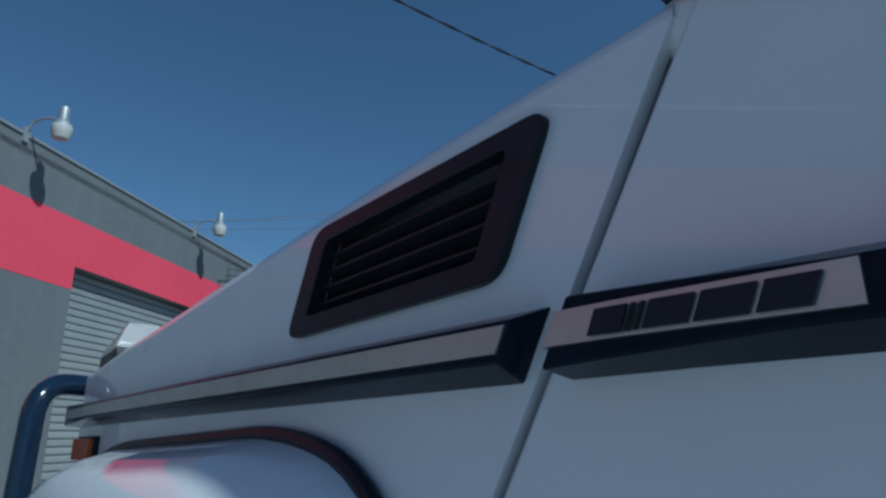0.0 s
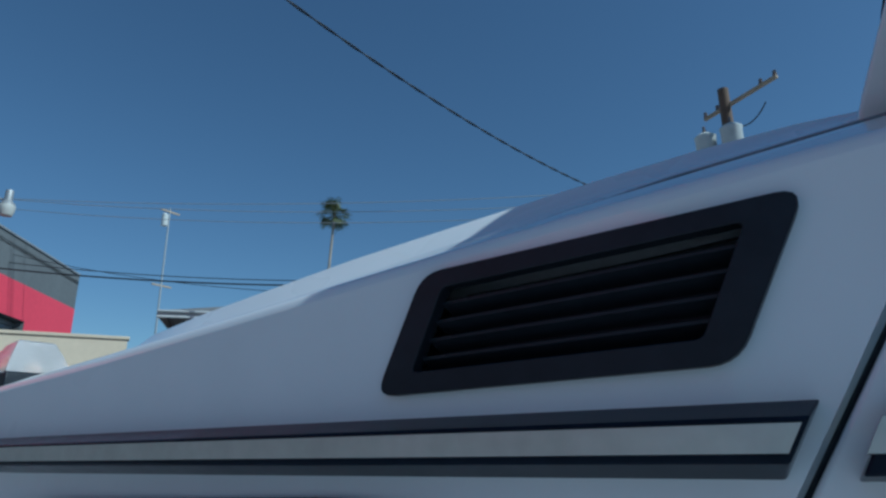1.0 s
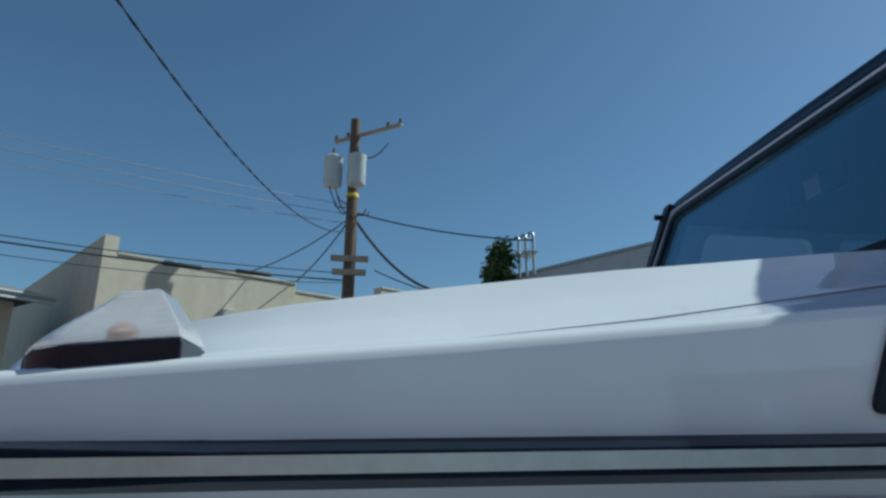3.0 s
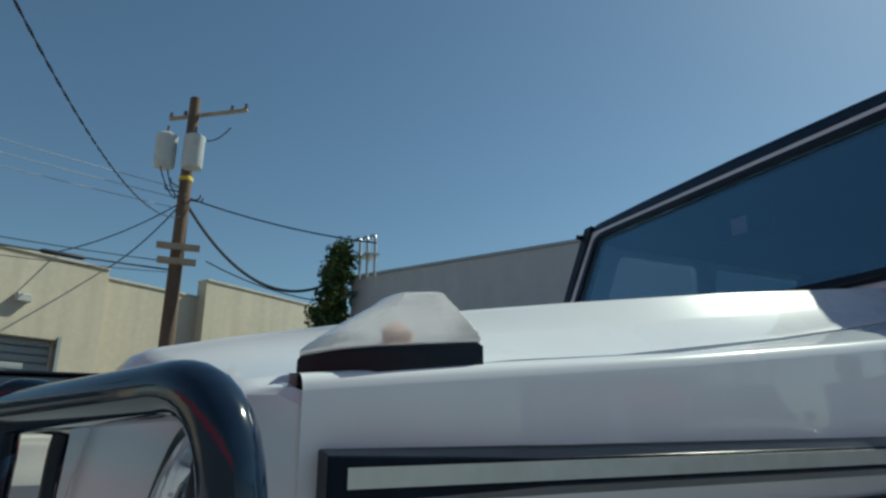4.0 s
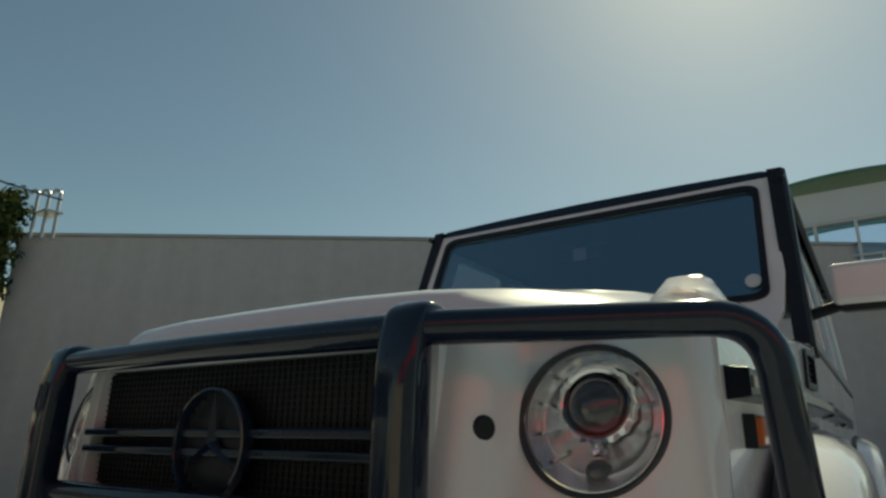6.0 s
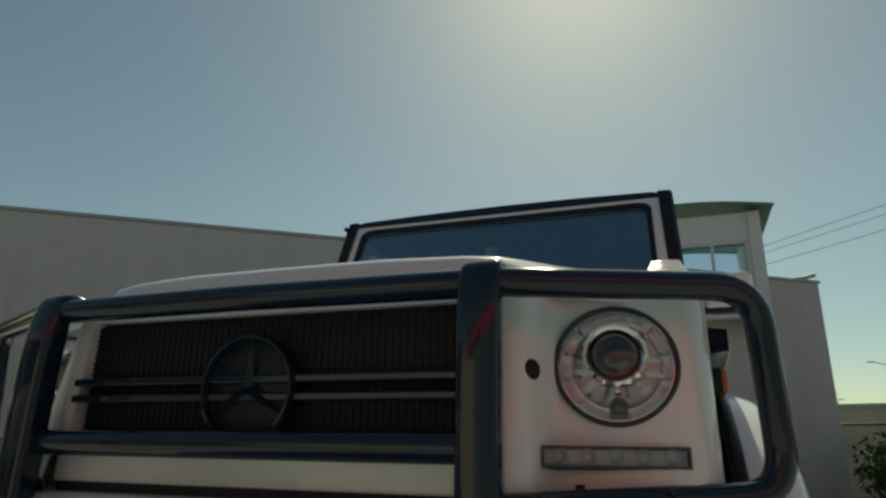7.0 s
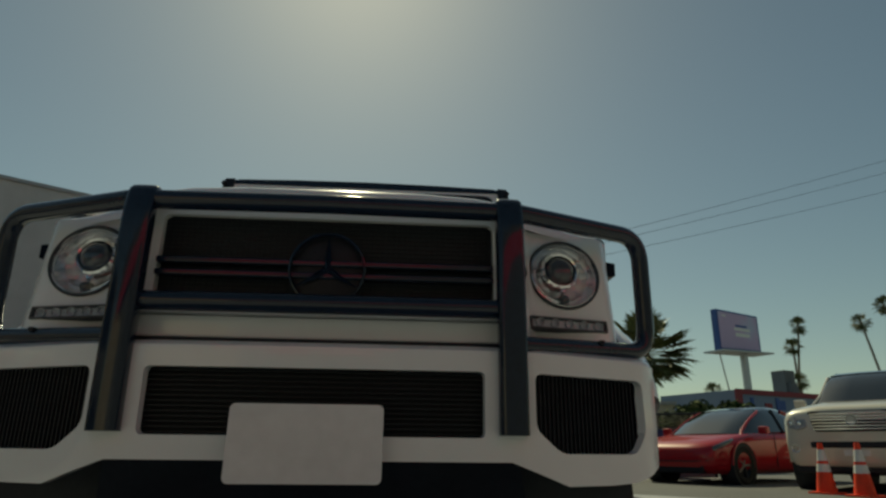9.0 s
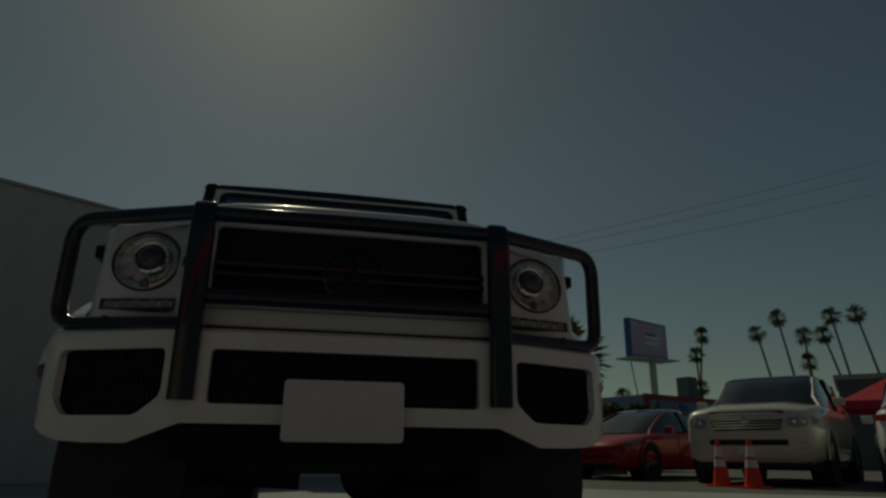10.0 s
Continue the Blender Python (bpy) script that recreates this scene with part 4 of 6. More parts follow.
for s in (1, -1):
    def ring(z, k, grow=0.0):
        base = ((0.673, 0.130), (0.712, 0.116), (0.748, 0.138), (0.768, 0.175), (0.771, 0.284), (0.673, 0.286))
        top = ((0.688, 0.206), (0.708, 0.200), (0.726, 0.203), (0.743, 0.212), (0.747, 0.254), (0.688, 0.256))
        pts = [Vector(a).lerp(Vector(b), k) for a, b in zip(base, top)]
        c = sum(pts, Vector((0, 0))) / 6
        pts = [c + (q - c) * (1 + grow) for q in pts]
        return [(s * (q.x + 0.002), q.y - 0.017, z + 0.011 + 0.09 * (q.y - 0.2)) for q in pts]
    sig = part("turn_signal", grid([ring(1.118, 0, 0.03), ring(1.150, 0, 0.03), ring(1.155, 0, 0.0)], closed=True, cap=True), M_TRIM, car, "turn signal with clear ribbed lens on a black base", bevel=0.003)
    levels = [ring(1.155, 0), ring(1.159, 0.0)]
    for k in range(13):
        t = (k + 1) / 14
        levels.append(ring(1.159 + 0.047 * t, t ** 1.15 * 0.94, 0.012 if k % 2 else 0.0))
    levels += [ring(1.209, 0.97), ring(1.212, 1.0, -0.12)]
    part("lens", grid(levels, closed=True, cap=True), M_SIGLENS, sig, smooth=50, bevel=0.0012)
    part("lamp_tray", grid([ring(1.152, 0, -0.08), ring(1.157, 0.0, -0.08)], closed=True, cap=True), M_LAMPGREY, sig)
    part("bulb", lathe([(0, 0), (0.015, 0.004), (0.016, 0.02), (0.0, 0.03)], 16, "z", (s * 0.71, 0.2, 1.158)), M_BULB, sig)
    # side marker
    mk = part("side_marker", box(min(s * 0.776, s * 0.793), max(s * 0.776, s * 0.797), 0.18, 0.292, 0.962, 1.010), M_TRIM, car, "amber side marker", bevel=0.003)
    part("lens", box(min(s * 0.784, s * 0.800), max(s * 0.784, s * 0.806), 0.184, 0.288, 0.966, 1.006), M_AMBER, mk, bevel=0.003)

# mouldings along the flank
def strip(name, y0, y1, s, slant0, slant1, parent, insert, z_at):
    def sec(y, lo, hi, x0, x1, ch):
        za, zb = z_at(y)
        a, b = lerp(za, zb, lo), lerp(za, zb, hi)
        return [(s * x0, 0, a), (s * x1, 0, a + ch), (s * x1, 0, b - ch), (s * x0, 0, b)]
    rows = []
    n = 12
    for k in range(n + 1):
        t = k / n
        y = lerp(y0, y1, t)
        sl = lerp(slant0, slant1, t)
        r = sec(y, 0, 1, flank(min(y, 1.4)) - 0.004, flank(min(y, 1.4)) + 0.032, lerp(0.005, 0.012, min(1, k / 2)))
        za, zb = z_at(y)
        rows.append([(x, y + sl * (z - za) / (zb - za), z) for x, _, z in r])
    st = part(name, grid(rows, closed=True, cap=True), M_MOULD, parent, "black side moulding with a bright insert", bevel=0.002)
    i0, i1, lo, hi = insert
    rows = []
    for k in range(n + 1):
        t = k / n
        y = lerp(i0, i1, t)
        sl = lerp(slant0, slant1, t) * (hi - lo)
        r = sec(y, lo, hi, flank(min(y, 1.4)) + 0.026, flank(min(y, 1.4)) + 0.0345, 0.001)
        za, zb = r[0][2], r[-1][2]
        rows.append([(x, y + sl * (z - za) / max(zb - za, 1e-4), z) for x, _, z in r])
    part("bright_insert", grid(rows, closed=True, cap=True), M_ALU, st, "brushed bright insert")
    return st


def zs(y):
    y = min(y, 1.4)
    return (lerp(1.024, 1.039, y / 1.35), lerp(1.072, 1.089, y / 1.35))


for s in (1, -1):
    strip("fender_moulding", 0.106, 1.308, s, 0.0, 0.027, car, (0.122, 1.314, 0.33, 0.71), zs)
    dm = strip("door_moulding", 1.346, 2.22, s, 0.026, 0.0, car, (1.352, 1.517, 0.32, 0.75), zs)
    part("rear_moulding", box(min(s * 0.80, s * 0.82), max(s * 0.80, s * 0.82), 2.28, 3.05, 1.037, 1.088), M_MOULD, car, bevel=0.006)
    # badge of plain dark bars
    za, zb = zs(1.4)
    z0, z1 = lerp(za, zb, 0.38), lerp(za, zb, 0.66)
    x = s * 0.8355
    for k, (a, b) in enumerate(((1.386, 1.406), (1.4085, 1.411), (1.4135, 1.416), (1.419, 1.4425), (1.446, 1.4715), (1.475, 1.498))):
        lean_b = 0.006
        bm = prism([(a, z0), (b, z0), (b + lean_b, z1), (a + lean_b, z1)], 0, 0.0016 * s, lambda u, v, w: Vector((x + w, u, v)))
        part("badge_bar", bm, M_TRIM, dm, "dark slanted badge bar")

# vents on the fenders
for s in (1, -1):
    V = [(0.997, 1.102), (1.292, 1.111), (1.348, 1.224), (1.046, 1.207)]
    I = [(1.035, 1.121), (1.272, 1.129), (1.308, 1.206), (1.067, 1.192)]
    X = 0.802
    vent = part("fender_vent", sheet(smooth_poly(V, 0.02, 5), [smooth_poly(I, 0.006, 3)], place=lambda u, v: Vector((s * (X + 0.006), u, v)), thick=0.016, out=(s, 0, 0)), M_TRIM, car, "black slanted fender vent", bevel=0.003)
    part("recess", prism(smooth_poly(I, 0.006, 3), X - 0.045, X - 0.035, lambda u, v, w: Vector((s * w, u, v))), M_DARK, vent)
    for k in range(4):
        t = (k + 0.85) / 4.6
        a0, a1 = Vector((*I[0], 0)).lerp(Vector((*I[3], 0)), t), Vector((*I[1], 0)).lerp(Vector((*I[2], 0)), t)
        bm = bmesh.new()
        vs = []
        for p in (a0, a1):
            for dx, dz in ((-0.022, -0.010), (-0.004, -0.002), (-0.004, 0.0005), (-0.022, -0.006)):
                vs.append(bm.verts.new((s * (X + dx), p.x, p.y + dz)))
        for f in ((0, 1, 2, 3), (7, 6, 5, 4), (0, 4, 5, 1), (1, 5, 6, 2), (2, 6, 7, 3), (3, 7, 4, 0)):
            bm.faces.new([vs[i] for i in f])
        part("slat", bm, M_TRIM, vent)


# ---- things round the yard ----
M_WOODPOLE = material("weathered_pole_wood", (0.13, 0.085, 0.06), 0.85, vary=0.25, scale=2, fine=40, bump=0.3, bump_scale=25)
M_ARMWOOD = material("crossarm_wood", (0.36, 0.28, 0.2), 0.85, vary=0.2, scale=4, fine=30)
M_CAN = material("transformer_grey", (0.5, 0.52, 0.52), 0.5, vary=0.08, scale=4, second=(0.4, 0.4, 0.39), second_amount=0.4)
M_CABLE = material("cable_black", (0.02, 0.022, 0.028), 0.6)
M_WIRE = material("bare_wire", (0.35, 0.37, 0.4), 0.5, metal=0.4)
M_INSUL = material("insulator", (0.12, 0.1, 0.1), 0.3)
M_LEAF = material("ivy_leaf", (0.055, 0.088, 0.032), 0.85, vary=0.5, scale=3, fine=17, second=(0.13, 0.135, 0.045), second_amount=0.45, spec=0.15)
M_PALM = material("palm_frond", (0.085, 0.105, 0.035), 0.6, vary=0.4, scale=2, fine=11, second=(0.16, 0.13, 0.055), second_amount=0.3)
M_PALETRUNK = material("pale_palm_trunk", (0.27, 0.24, 0.215), 0.9, vary=0.2, scale=2, fine=14, bump=0.3, bump_scale=12)
M_TRUNK = material("palm_trunk", (0.2, 0.155, 0.115), 0.9, vary=0.25, scale=3, fine=30, bump=0.4, bump_scale=18)
M_CARGLASS = material("dark_car_glass", (0.02, 0.025, 0.03), 0.04, coat=1.0)
M_RED = material("deep_red_paint", (0.36, 0.009, 0.02), 0.4, coat=0.8, vary=0.06, scale=3, spec=0.1)
M_PEARL = material("pearl_white_paint", (0.64, 0.61, 0.53), 0.3, coat=1.0, vary=0.04, scale=3)
M_ORANGE = material("cone_orange", (0.80, 0.055, 0.02), 0.55, vary=0.12, scale=9)
M_REFLECT = material("reflective_band", (0.72, 0.72, 0.7), 0.35, vary=0.1, scale=12)
M_BLUEBIN = material("blue_bin_paint", (0.025, 0.10, 0.26), 0.5, vary=0.2, scale=3, second=(0.07, 0.1, 0.14), second_amount=0.4)
M_BLUEWALL = material("blue_grey_wall", (0.2, 0.26, 0.36), 0.8, vary=0.08, scale=0.6)
M_SIGNRED = material("sign_red", (0.24, 0.03, 0.045), 0.6, vary=0.08)
M_SIGNBLUE = material("sign_blue", (0.04, 0.1, 0.3), 0.6, vary=0.08)
M_POSTER = material("poster_lilac", (0.55, 0.42, 0.62), 0.6, vary=0.08, scale=0.4, second=(0.45, 0.5, 0.66), second_amount=0.5)
M_STEEL = material("galvanised_steel", (0.42, 0.44, 0.46), 0.45, metal=0.7, vary=0.1, scale=6)
M_CANVAS = material("red_canvas", (0.55, 0.03, 0.06), 0.8, vary=0.1)
M_TOWER = material("pale_tower_render", (0.62, 0.63, 0.66), 0.8, vary=0.05, scale=1)
M_GREEN = material("green_roof_metal", (0.06, 0.18, 0.11), 0.5, vary=0.12)


def sagging(a, b, sag, r, n=28, far=1.0):
    a, b = Vector(a), Vector(b)
    pts = []
    for k in range(n + 1):
        t = far * k / n
        p = a.lerp(b, t)
        p.z -= 4 * sag * t * (1 - t)
        pts.append(p)
    return tube(pts, r, 6)


# utility pole with two transformers
PX, PY = -11.0, 0.36
pole = thing("utility_pole", "weathered wooden utility pole with two grey transformers", "utility pole", pose(PX, PY, 0) @ Matrix.Diagonal((1, 1, 0.99, 1)))
part("shaft", tube([(0, 0, 0), (0, 0, 3.8), (0.02, 0, 7.65)], lambda t: lerp(0.15, 0.10, t), 14), M_WOODPOLE, pole)
part("top_crossarm", tube([(-0.22, -0.42, 7.22), (0.5, 0.95, 7.38)], 0.045, 4), M_ARMWOOD, pole)
for t in (0.02, 0.2, 0.8, 0.98):
    part("insulator", lathe([(0.03, 0), (0.045, 0.04), (0.025, 0.07), (0.04, 0.1), (0.0, 0.14)], 10, "z", (lerp(-0.22, 0.5, t), lerp(-0.42, 0.95, t), lerp(7.24, 7.40, t))), M_INSUL, pole)
for dx, dy in ((0.28, 0.06), (0.12, -0.42)):
    can = part("transformer", lathe([(0, 6.02), (0.17, 6.04), (0.19, 6.08), (0.19, 6.62), (0.2, 6.64), (0.2, 6.68), (0.12, 6.74), (0, 6.75)], 24, "z", (dx, dy, 0)), M_CAN, pole, "grey transformer can")
    for k in (-0.06, 0.06):
        part("bushing", lathe([(0.025, 6.72), (0.035, 6.78), (0.02, 6.82), (0.03, 6.86), (0, 6.9)], 10, "z", (dx + k, dy, 0)), M_INSUL, can)
    part("hanger", box(0.0, dx, dy - 0.03, dy + 0.03, 6.3, 6.4), M_STEEL, can)
part("ground_wire_guard", box(0.13, 0.16, -0.03, 0.03, 0.0, 2.6), M_STEEL, pole)
part("band", lathe([(0.125, 5.86), (0.13, 5.88), (0.13, 5.92), (0.125, 5.94)], 16, "z"), material("yellow_tag", (0.7, 0.5, 0.05), 0.6), pole)
for z, l in ((4.22, 0.33), (4.5, 0.37)):
    part("lower_crossarm", box(0.1, 0.2, -l, l, z - 0.05, z + 0.06), M_ARMWOOD, pole)
for k in range(7):
    a = k * 0.9
    part("cable_clamp", tube(rounded([(0.1 * math.cos(a), 0.1 * math.sin(a), 5.4 + 0.05 * k), (0.34 * math.cos(a), 0.34 * math.sin(a), 5.42 + 0.05 * k), (0.36 * math.cos(a), 0.36 * math.sin(a), 5.5 + 0.05 * k)], 0.03, 3), 0.016, 6), M_INSUL, pole)
for k, (dy, z0, z1) in enumerate(((-0.35, 6.0, 5.5), (-0.5, 6.1, 5.45), (0.7, 7.1, 6.75))):
    part("jumper", sagging((0.15, dy, z0), (0.1, dy * 0.3, z1), 0.12, 0.012, 10), M_CABLE, pole)


def cable(a, b, sag, r, mat=M_CABLE, label="thin black overhead cable", far=1.0):
    return tagged(part("overhead_cable", sagging(a, b, sag, r, 28, far), mat), label, "cable", "overhead cables")


# the twisted service cable over the yard
A, Q, SG = Vector((PX, PY, 5.1)), Vector((0.965, -1.587, 4.095)), 0.90
pts = []
for k in range(72):
    t = 1.5 * k / 71
    p = A.lerp(Q, t) if t <= 1 else A + (Q - A) * t
    p.z -= 4 * SG * t * (1 - t)
    pts.append(p)
pts += [Vector((6.9, -3.1, 5.95)), Vector((7.2, -3.25, 5.34))]
bm = bmesh.new()
for ph in (0, math.pi):
    strand = []
    for i in range(len(pts) - 1):
        for j in range(4):
            p = pts[i].lerp(pts[i + 1], j / 4)
            a = (i * 4 + j) * 0.9 + ph
            strand.append(p + Vector((0, 0.006 * math.cos(a), 0.006 * math.sin(a))))
    tube(strand, 0.0052, 5, bm)
tagged(part("service_cable", bm, M_CABLE), "twisted black service cable slung from the pole", "cable", "overhead cables")

for a, b, far, sag, r, mat in (((PX, PY - 0.12, 5.65), (-6.25, -9.5, 5.72), 1.7, 0.14, 0.008, M_WIRE), ((PX, PY - 0.12, 5.45), (-6.5, -9.2, 5.6), 1.7, 0.17, 0.008, M_WIRE), ((PX, PY - 0.12, 5.25), (-6.55, -10.0, 5.56), 1.7, 0.2, 0.008, M_WIRE),
                               ((PX, PY - 0.13, 4.2), (-6.32, -9.97, 4.3), 1.6, 0.25, 0.010, M_CABLE), ((PX, PY - 0.13, 4.05), (-6.15, -9.7, 4.12), 1.6, 0.22, 0.017, M_CABLE), ((PX, PY - 0.13, 4.0), (-7.02, -8.59, 4.0), 1.6, 0.3, 0.007, M_CABLE),
                               ((PX, PY, 5.5), (-10.0, 3.9, 4.75), 1, 0.12, 0.016, M_CABLE), ((PX, PY, 5.45), (-10.9, 3.2, 4.05), 1, 0.75, 0.032, M_CABLE), ((PX + 0.15, PY + 0.5, 4.24), (-11.0, 3.2, 3.7), 1, 0.12, 0.014, M_CABLE),
                               ((PX, PY, 5.4), (-14.5, -2.2, 4.2), 1, 0.5, 0.014, M_CABLE), ((PX, PY, 5.4), (-12.2, -3.2, 4.2), 1, 0.4, 0.012, M_CABLE),
                               ((2.5, 12.6, 4.78), (14.81, 14.64, 9.0), 1.4, 0.05, 0.005, M_CABLE), ((2.5, 12.6, 4.64), (14.92, 14.87, 8.7), 1.4, 0.05, 0.005, M_CABLE), ((2.5, 12.6, 4.4), (15.02, 15.12, 8.2), 1.4, 0.05, 0.005, M_CABLE)):
    cable(a, b, sag, r, mat, "thin bare overhead wire" if mat is M_WIRE else "thin black overhead cable", far)
# splice boxes on the communication cables
for t in (0.05, 0.085):
    u = t * 3.2
    p = Vector((PX, PY - 0.13, 4.05)).lerp(Vector((-6.15, -9.7, 4.12)), u) - Vector((0, 0, 0.88 * u * (1 - u)))
    d = Vector((4.85, -9.93, -0.3)).normalized()
    tagged(part("splice_case", tube([p - d * 0.35, p - d * 0.3, p + d * 0.3, p + d * 0.35], lambda t: 0.015 if t in (0, 1) else 0.04, 10), M_CABLE), "black splice case on a cable", "splice case", "splice cases")


fpole = thing("far_utility_pole", "thin far utility pole with a pale transformer", "utility pole", pose(-14.6, -21.9, 0))
part("shaft", tube([(0, 0, 0), (0.02, 0, 10.75)], lambda t: lerp(0.06, 0.03, t), 10), M_STEEL, fpole)
part("transformer", lathe([(0, 9.9), (0.13, 9.92), (0.13, 10.4), (0.06, 10.48), (0, 10.5)], 14, "z", (0.18, -0.05, 0)), M_CAN, fpole)
for z in (10.55, 7.3):
    part("crossarm", box(-0.45, 0.45, -0.03, 0.03, z, z + 0.06), M_ARMWOOD, fpole)
post = thing("capped_post", "dark steel pipe post with a pale round cap", "post", pose(-3.2, -2.95, 0))
part("pipe", tube([(0, 0, 0), (0, 0, 2.0)], 0.065, 16), M_TRIM, post)
part("cap", lathe([(0.0, 1.99), (0.076, 1.99), (0.078, 2.02), (0.06, 2.045), (0.0, 2.055)], 20, "z"), M_CAN, post, "pale round cap")


# leaves
def leaf_cloud(points, size, mat, name, parent=None, seed=3, tall=1.0):
    """Many small bent leaves round the points given with a spread."""
    rng = random.Random(seed)
    verts, faces = [], []
    for (x, y, z, sp, count) in points:
        for _ in range(count):
            d = Vector((rng.gauss(0, 1), rng.gauss(0, 1), rng.gauss(0, 1) * tall)).normalized() * sp * rng.random() ** 0.4
            c = Vector((x, y, z)) + d
            n = (d.normalized() + Vector((rng.uniform(-0.7, 0.7), rng.uniform(-0.7, 0.7), rng.uniform(-0.2, 0.9)))).normalized()
            u = n.orthogonal().normalized()
            u.rotate(Matrix.Rotation(rng.uniform(0, 6.28), 3, n))
            w = n.cross(u)
            s = size * rng.uniform(0.6, 1.3)
            b = len(verts)
            verts += [c - u * s, c + w * s * 0.55 + n * s * 0.2, c + u * s, c - w * s * 0.55 + n * s * 0.2]
            faces.append((b, b + 1, b + 2, b + 3))
    me = bpy.data.meshes.new(name)
    me.from_pydata([tuple(v) for v in verts], [], faces)
    me.materials.append(mat)
    ob = new(name, me)
    if parent:
        ob.parent = parent
    return ob


ivy_pts = []
rng = random.Random(11)
for k in range(46):
    t = k / 45
    z = lerp(0.3, 4.75, t)
    w = lerp(1.4, 0.42, t ** 0.8) * rng.uniform(0.75, 1.3)
    cx, cy = lerp(-11.35, -10.75, t), lerp(3.05, 3.5, t)
    for j in range(3):
        ivy_pts.append((cx + rng.uniform(-w, w * 0.45) * 0.75, cy + rng.uniform(-w, w * 0.45) * 0.5, z + rng.uniform(-0.15, 0.15), 0.32 - 0.12 * t, 95))
tagged(leaf_cloud(ivy_pts, 0.06, M_LEAF, "ivy"), "dark green ivy climbing the building corner", "ivy", kind="stuff")
hedge_pts = [(lerp(-11.6, -13.6, k / 29) + rng.uniform(-0.2, 0.2), lerp(2.7, -0.4, k / 29) + rng.uniform(-0.2, 0.2), rng.uniform(0.4, 1.6), 0.40, 110) for k in range(30) for _ in range(2)]
tagged(leaf_cloud(hedge_pts, 0.065, M_LEAF, "hedge", seed=5), "low dark green hedge beside the ivy", "hedge", kind="stuff")
stack = thing("vent_stacks", "three thin metal vent pipes on the roof", "vent pipe", pose(-10.55, 3.75, 4.1))
for k in range(3):
    x, y = 0.17 * k, 0.1 * k
    part("pipe", tube(rounded([(x, y, 0), (x, y, 0.86), (x - 0.1, y - 0.05, 0.9), (x - 0.12, y - 0.06, 0.82)], 0.06), 0.032, 8), M_STEEL, stack)
part("pipe_clamp", box(-0.05, 0.42, -0.02, 0.26, 0.45, 0.48), M_STEEL, stack)

# pale turret with a green curved roof behind the long wall
M_PANE = thin_glass("pane", (0.75, 0.82, 0.90), 0.10)
tower = thing("roof_turret", "pale rendered turret with a green curved roof", "tower", pose(1.0, 12.08, 0, 0, 0, -1))
TW = 1.55
BAYS = [(-1.12 + 0.61 * k, -1.12 + 0.61 * k + 0.56) for k in range(4)]
part("wall", sheet(rect(-1.2, TW, 3.2, 5.22), [rect(a, b, 3.72, 4.62) for a, b in BAYS], place=lambda u, v: Vector((u, -0.55, v)), thick=0.18), M_TOWER, tower, smooth=0)
part("side_wall", box(TW - 0.18, TW, -0.37, 2.4, 3.2, 5.22), M_TOWER, tower)
part("string_course", box(-1.2, TW - 0.2, -0.58, -0.55, 4.66, 4.71), M_TOWER, tower)
part("pilaster", box(TW - 0.2, TW + 0.015, -0.60, -0.55, 3.2, 5.22), M_TOWER, tower)
for a, b in BAYS:
    w = part("window", box(a, b, -0.46, -0.45, 3.72, 4.62), M_PANE, tower)
    part("mullion", box((a + b) / 2 - 0.018, (a + b) / 2 + 0.018, -0.5, -0.44, 3.72, 4.02), M_TOWER, w)
    part("transom", box(a, b, -0.5, -0.44, 4.0, 4.04), M_TOWER, w)
rows = [[(x, y, 5.22 + h + 0.28 * math.cos(radians(min(85, max(-85, (x - 0.1) / 1.85 * 75)))) - 0.07) for x in [lerp(-1.5, TW + 0.25, k / 16) for k in range(17)]] for y, h in ((-0.85, -0.06), (-0.85, 0.0), (2.5, 0.0), (2.5, -0.06))]
part("roof", grid(rows, closed=False), M_GREEN, tower)
part("pipe_end", tube([(16.9, 0.1, 4.24), (17.3, 0.05, 4.3), (17.55, 0.0, 4.38)], 0.045, 8), M_STEEL, long_wall)
tagged(leaf_cloud([(4.15 + 0.3 * k, 12.9 + 0.25 * k, z, 0.45, 90) for k in range(2) for z in (0.4, 0.8)], 0.09, M_LEAF, "shrub", seed=9), "dark shrub at the end of the wall", "shrub", kind="stuff")


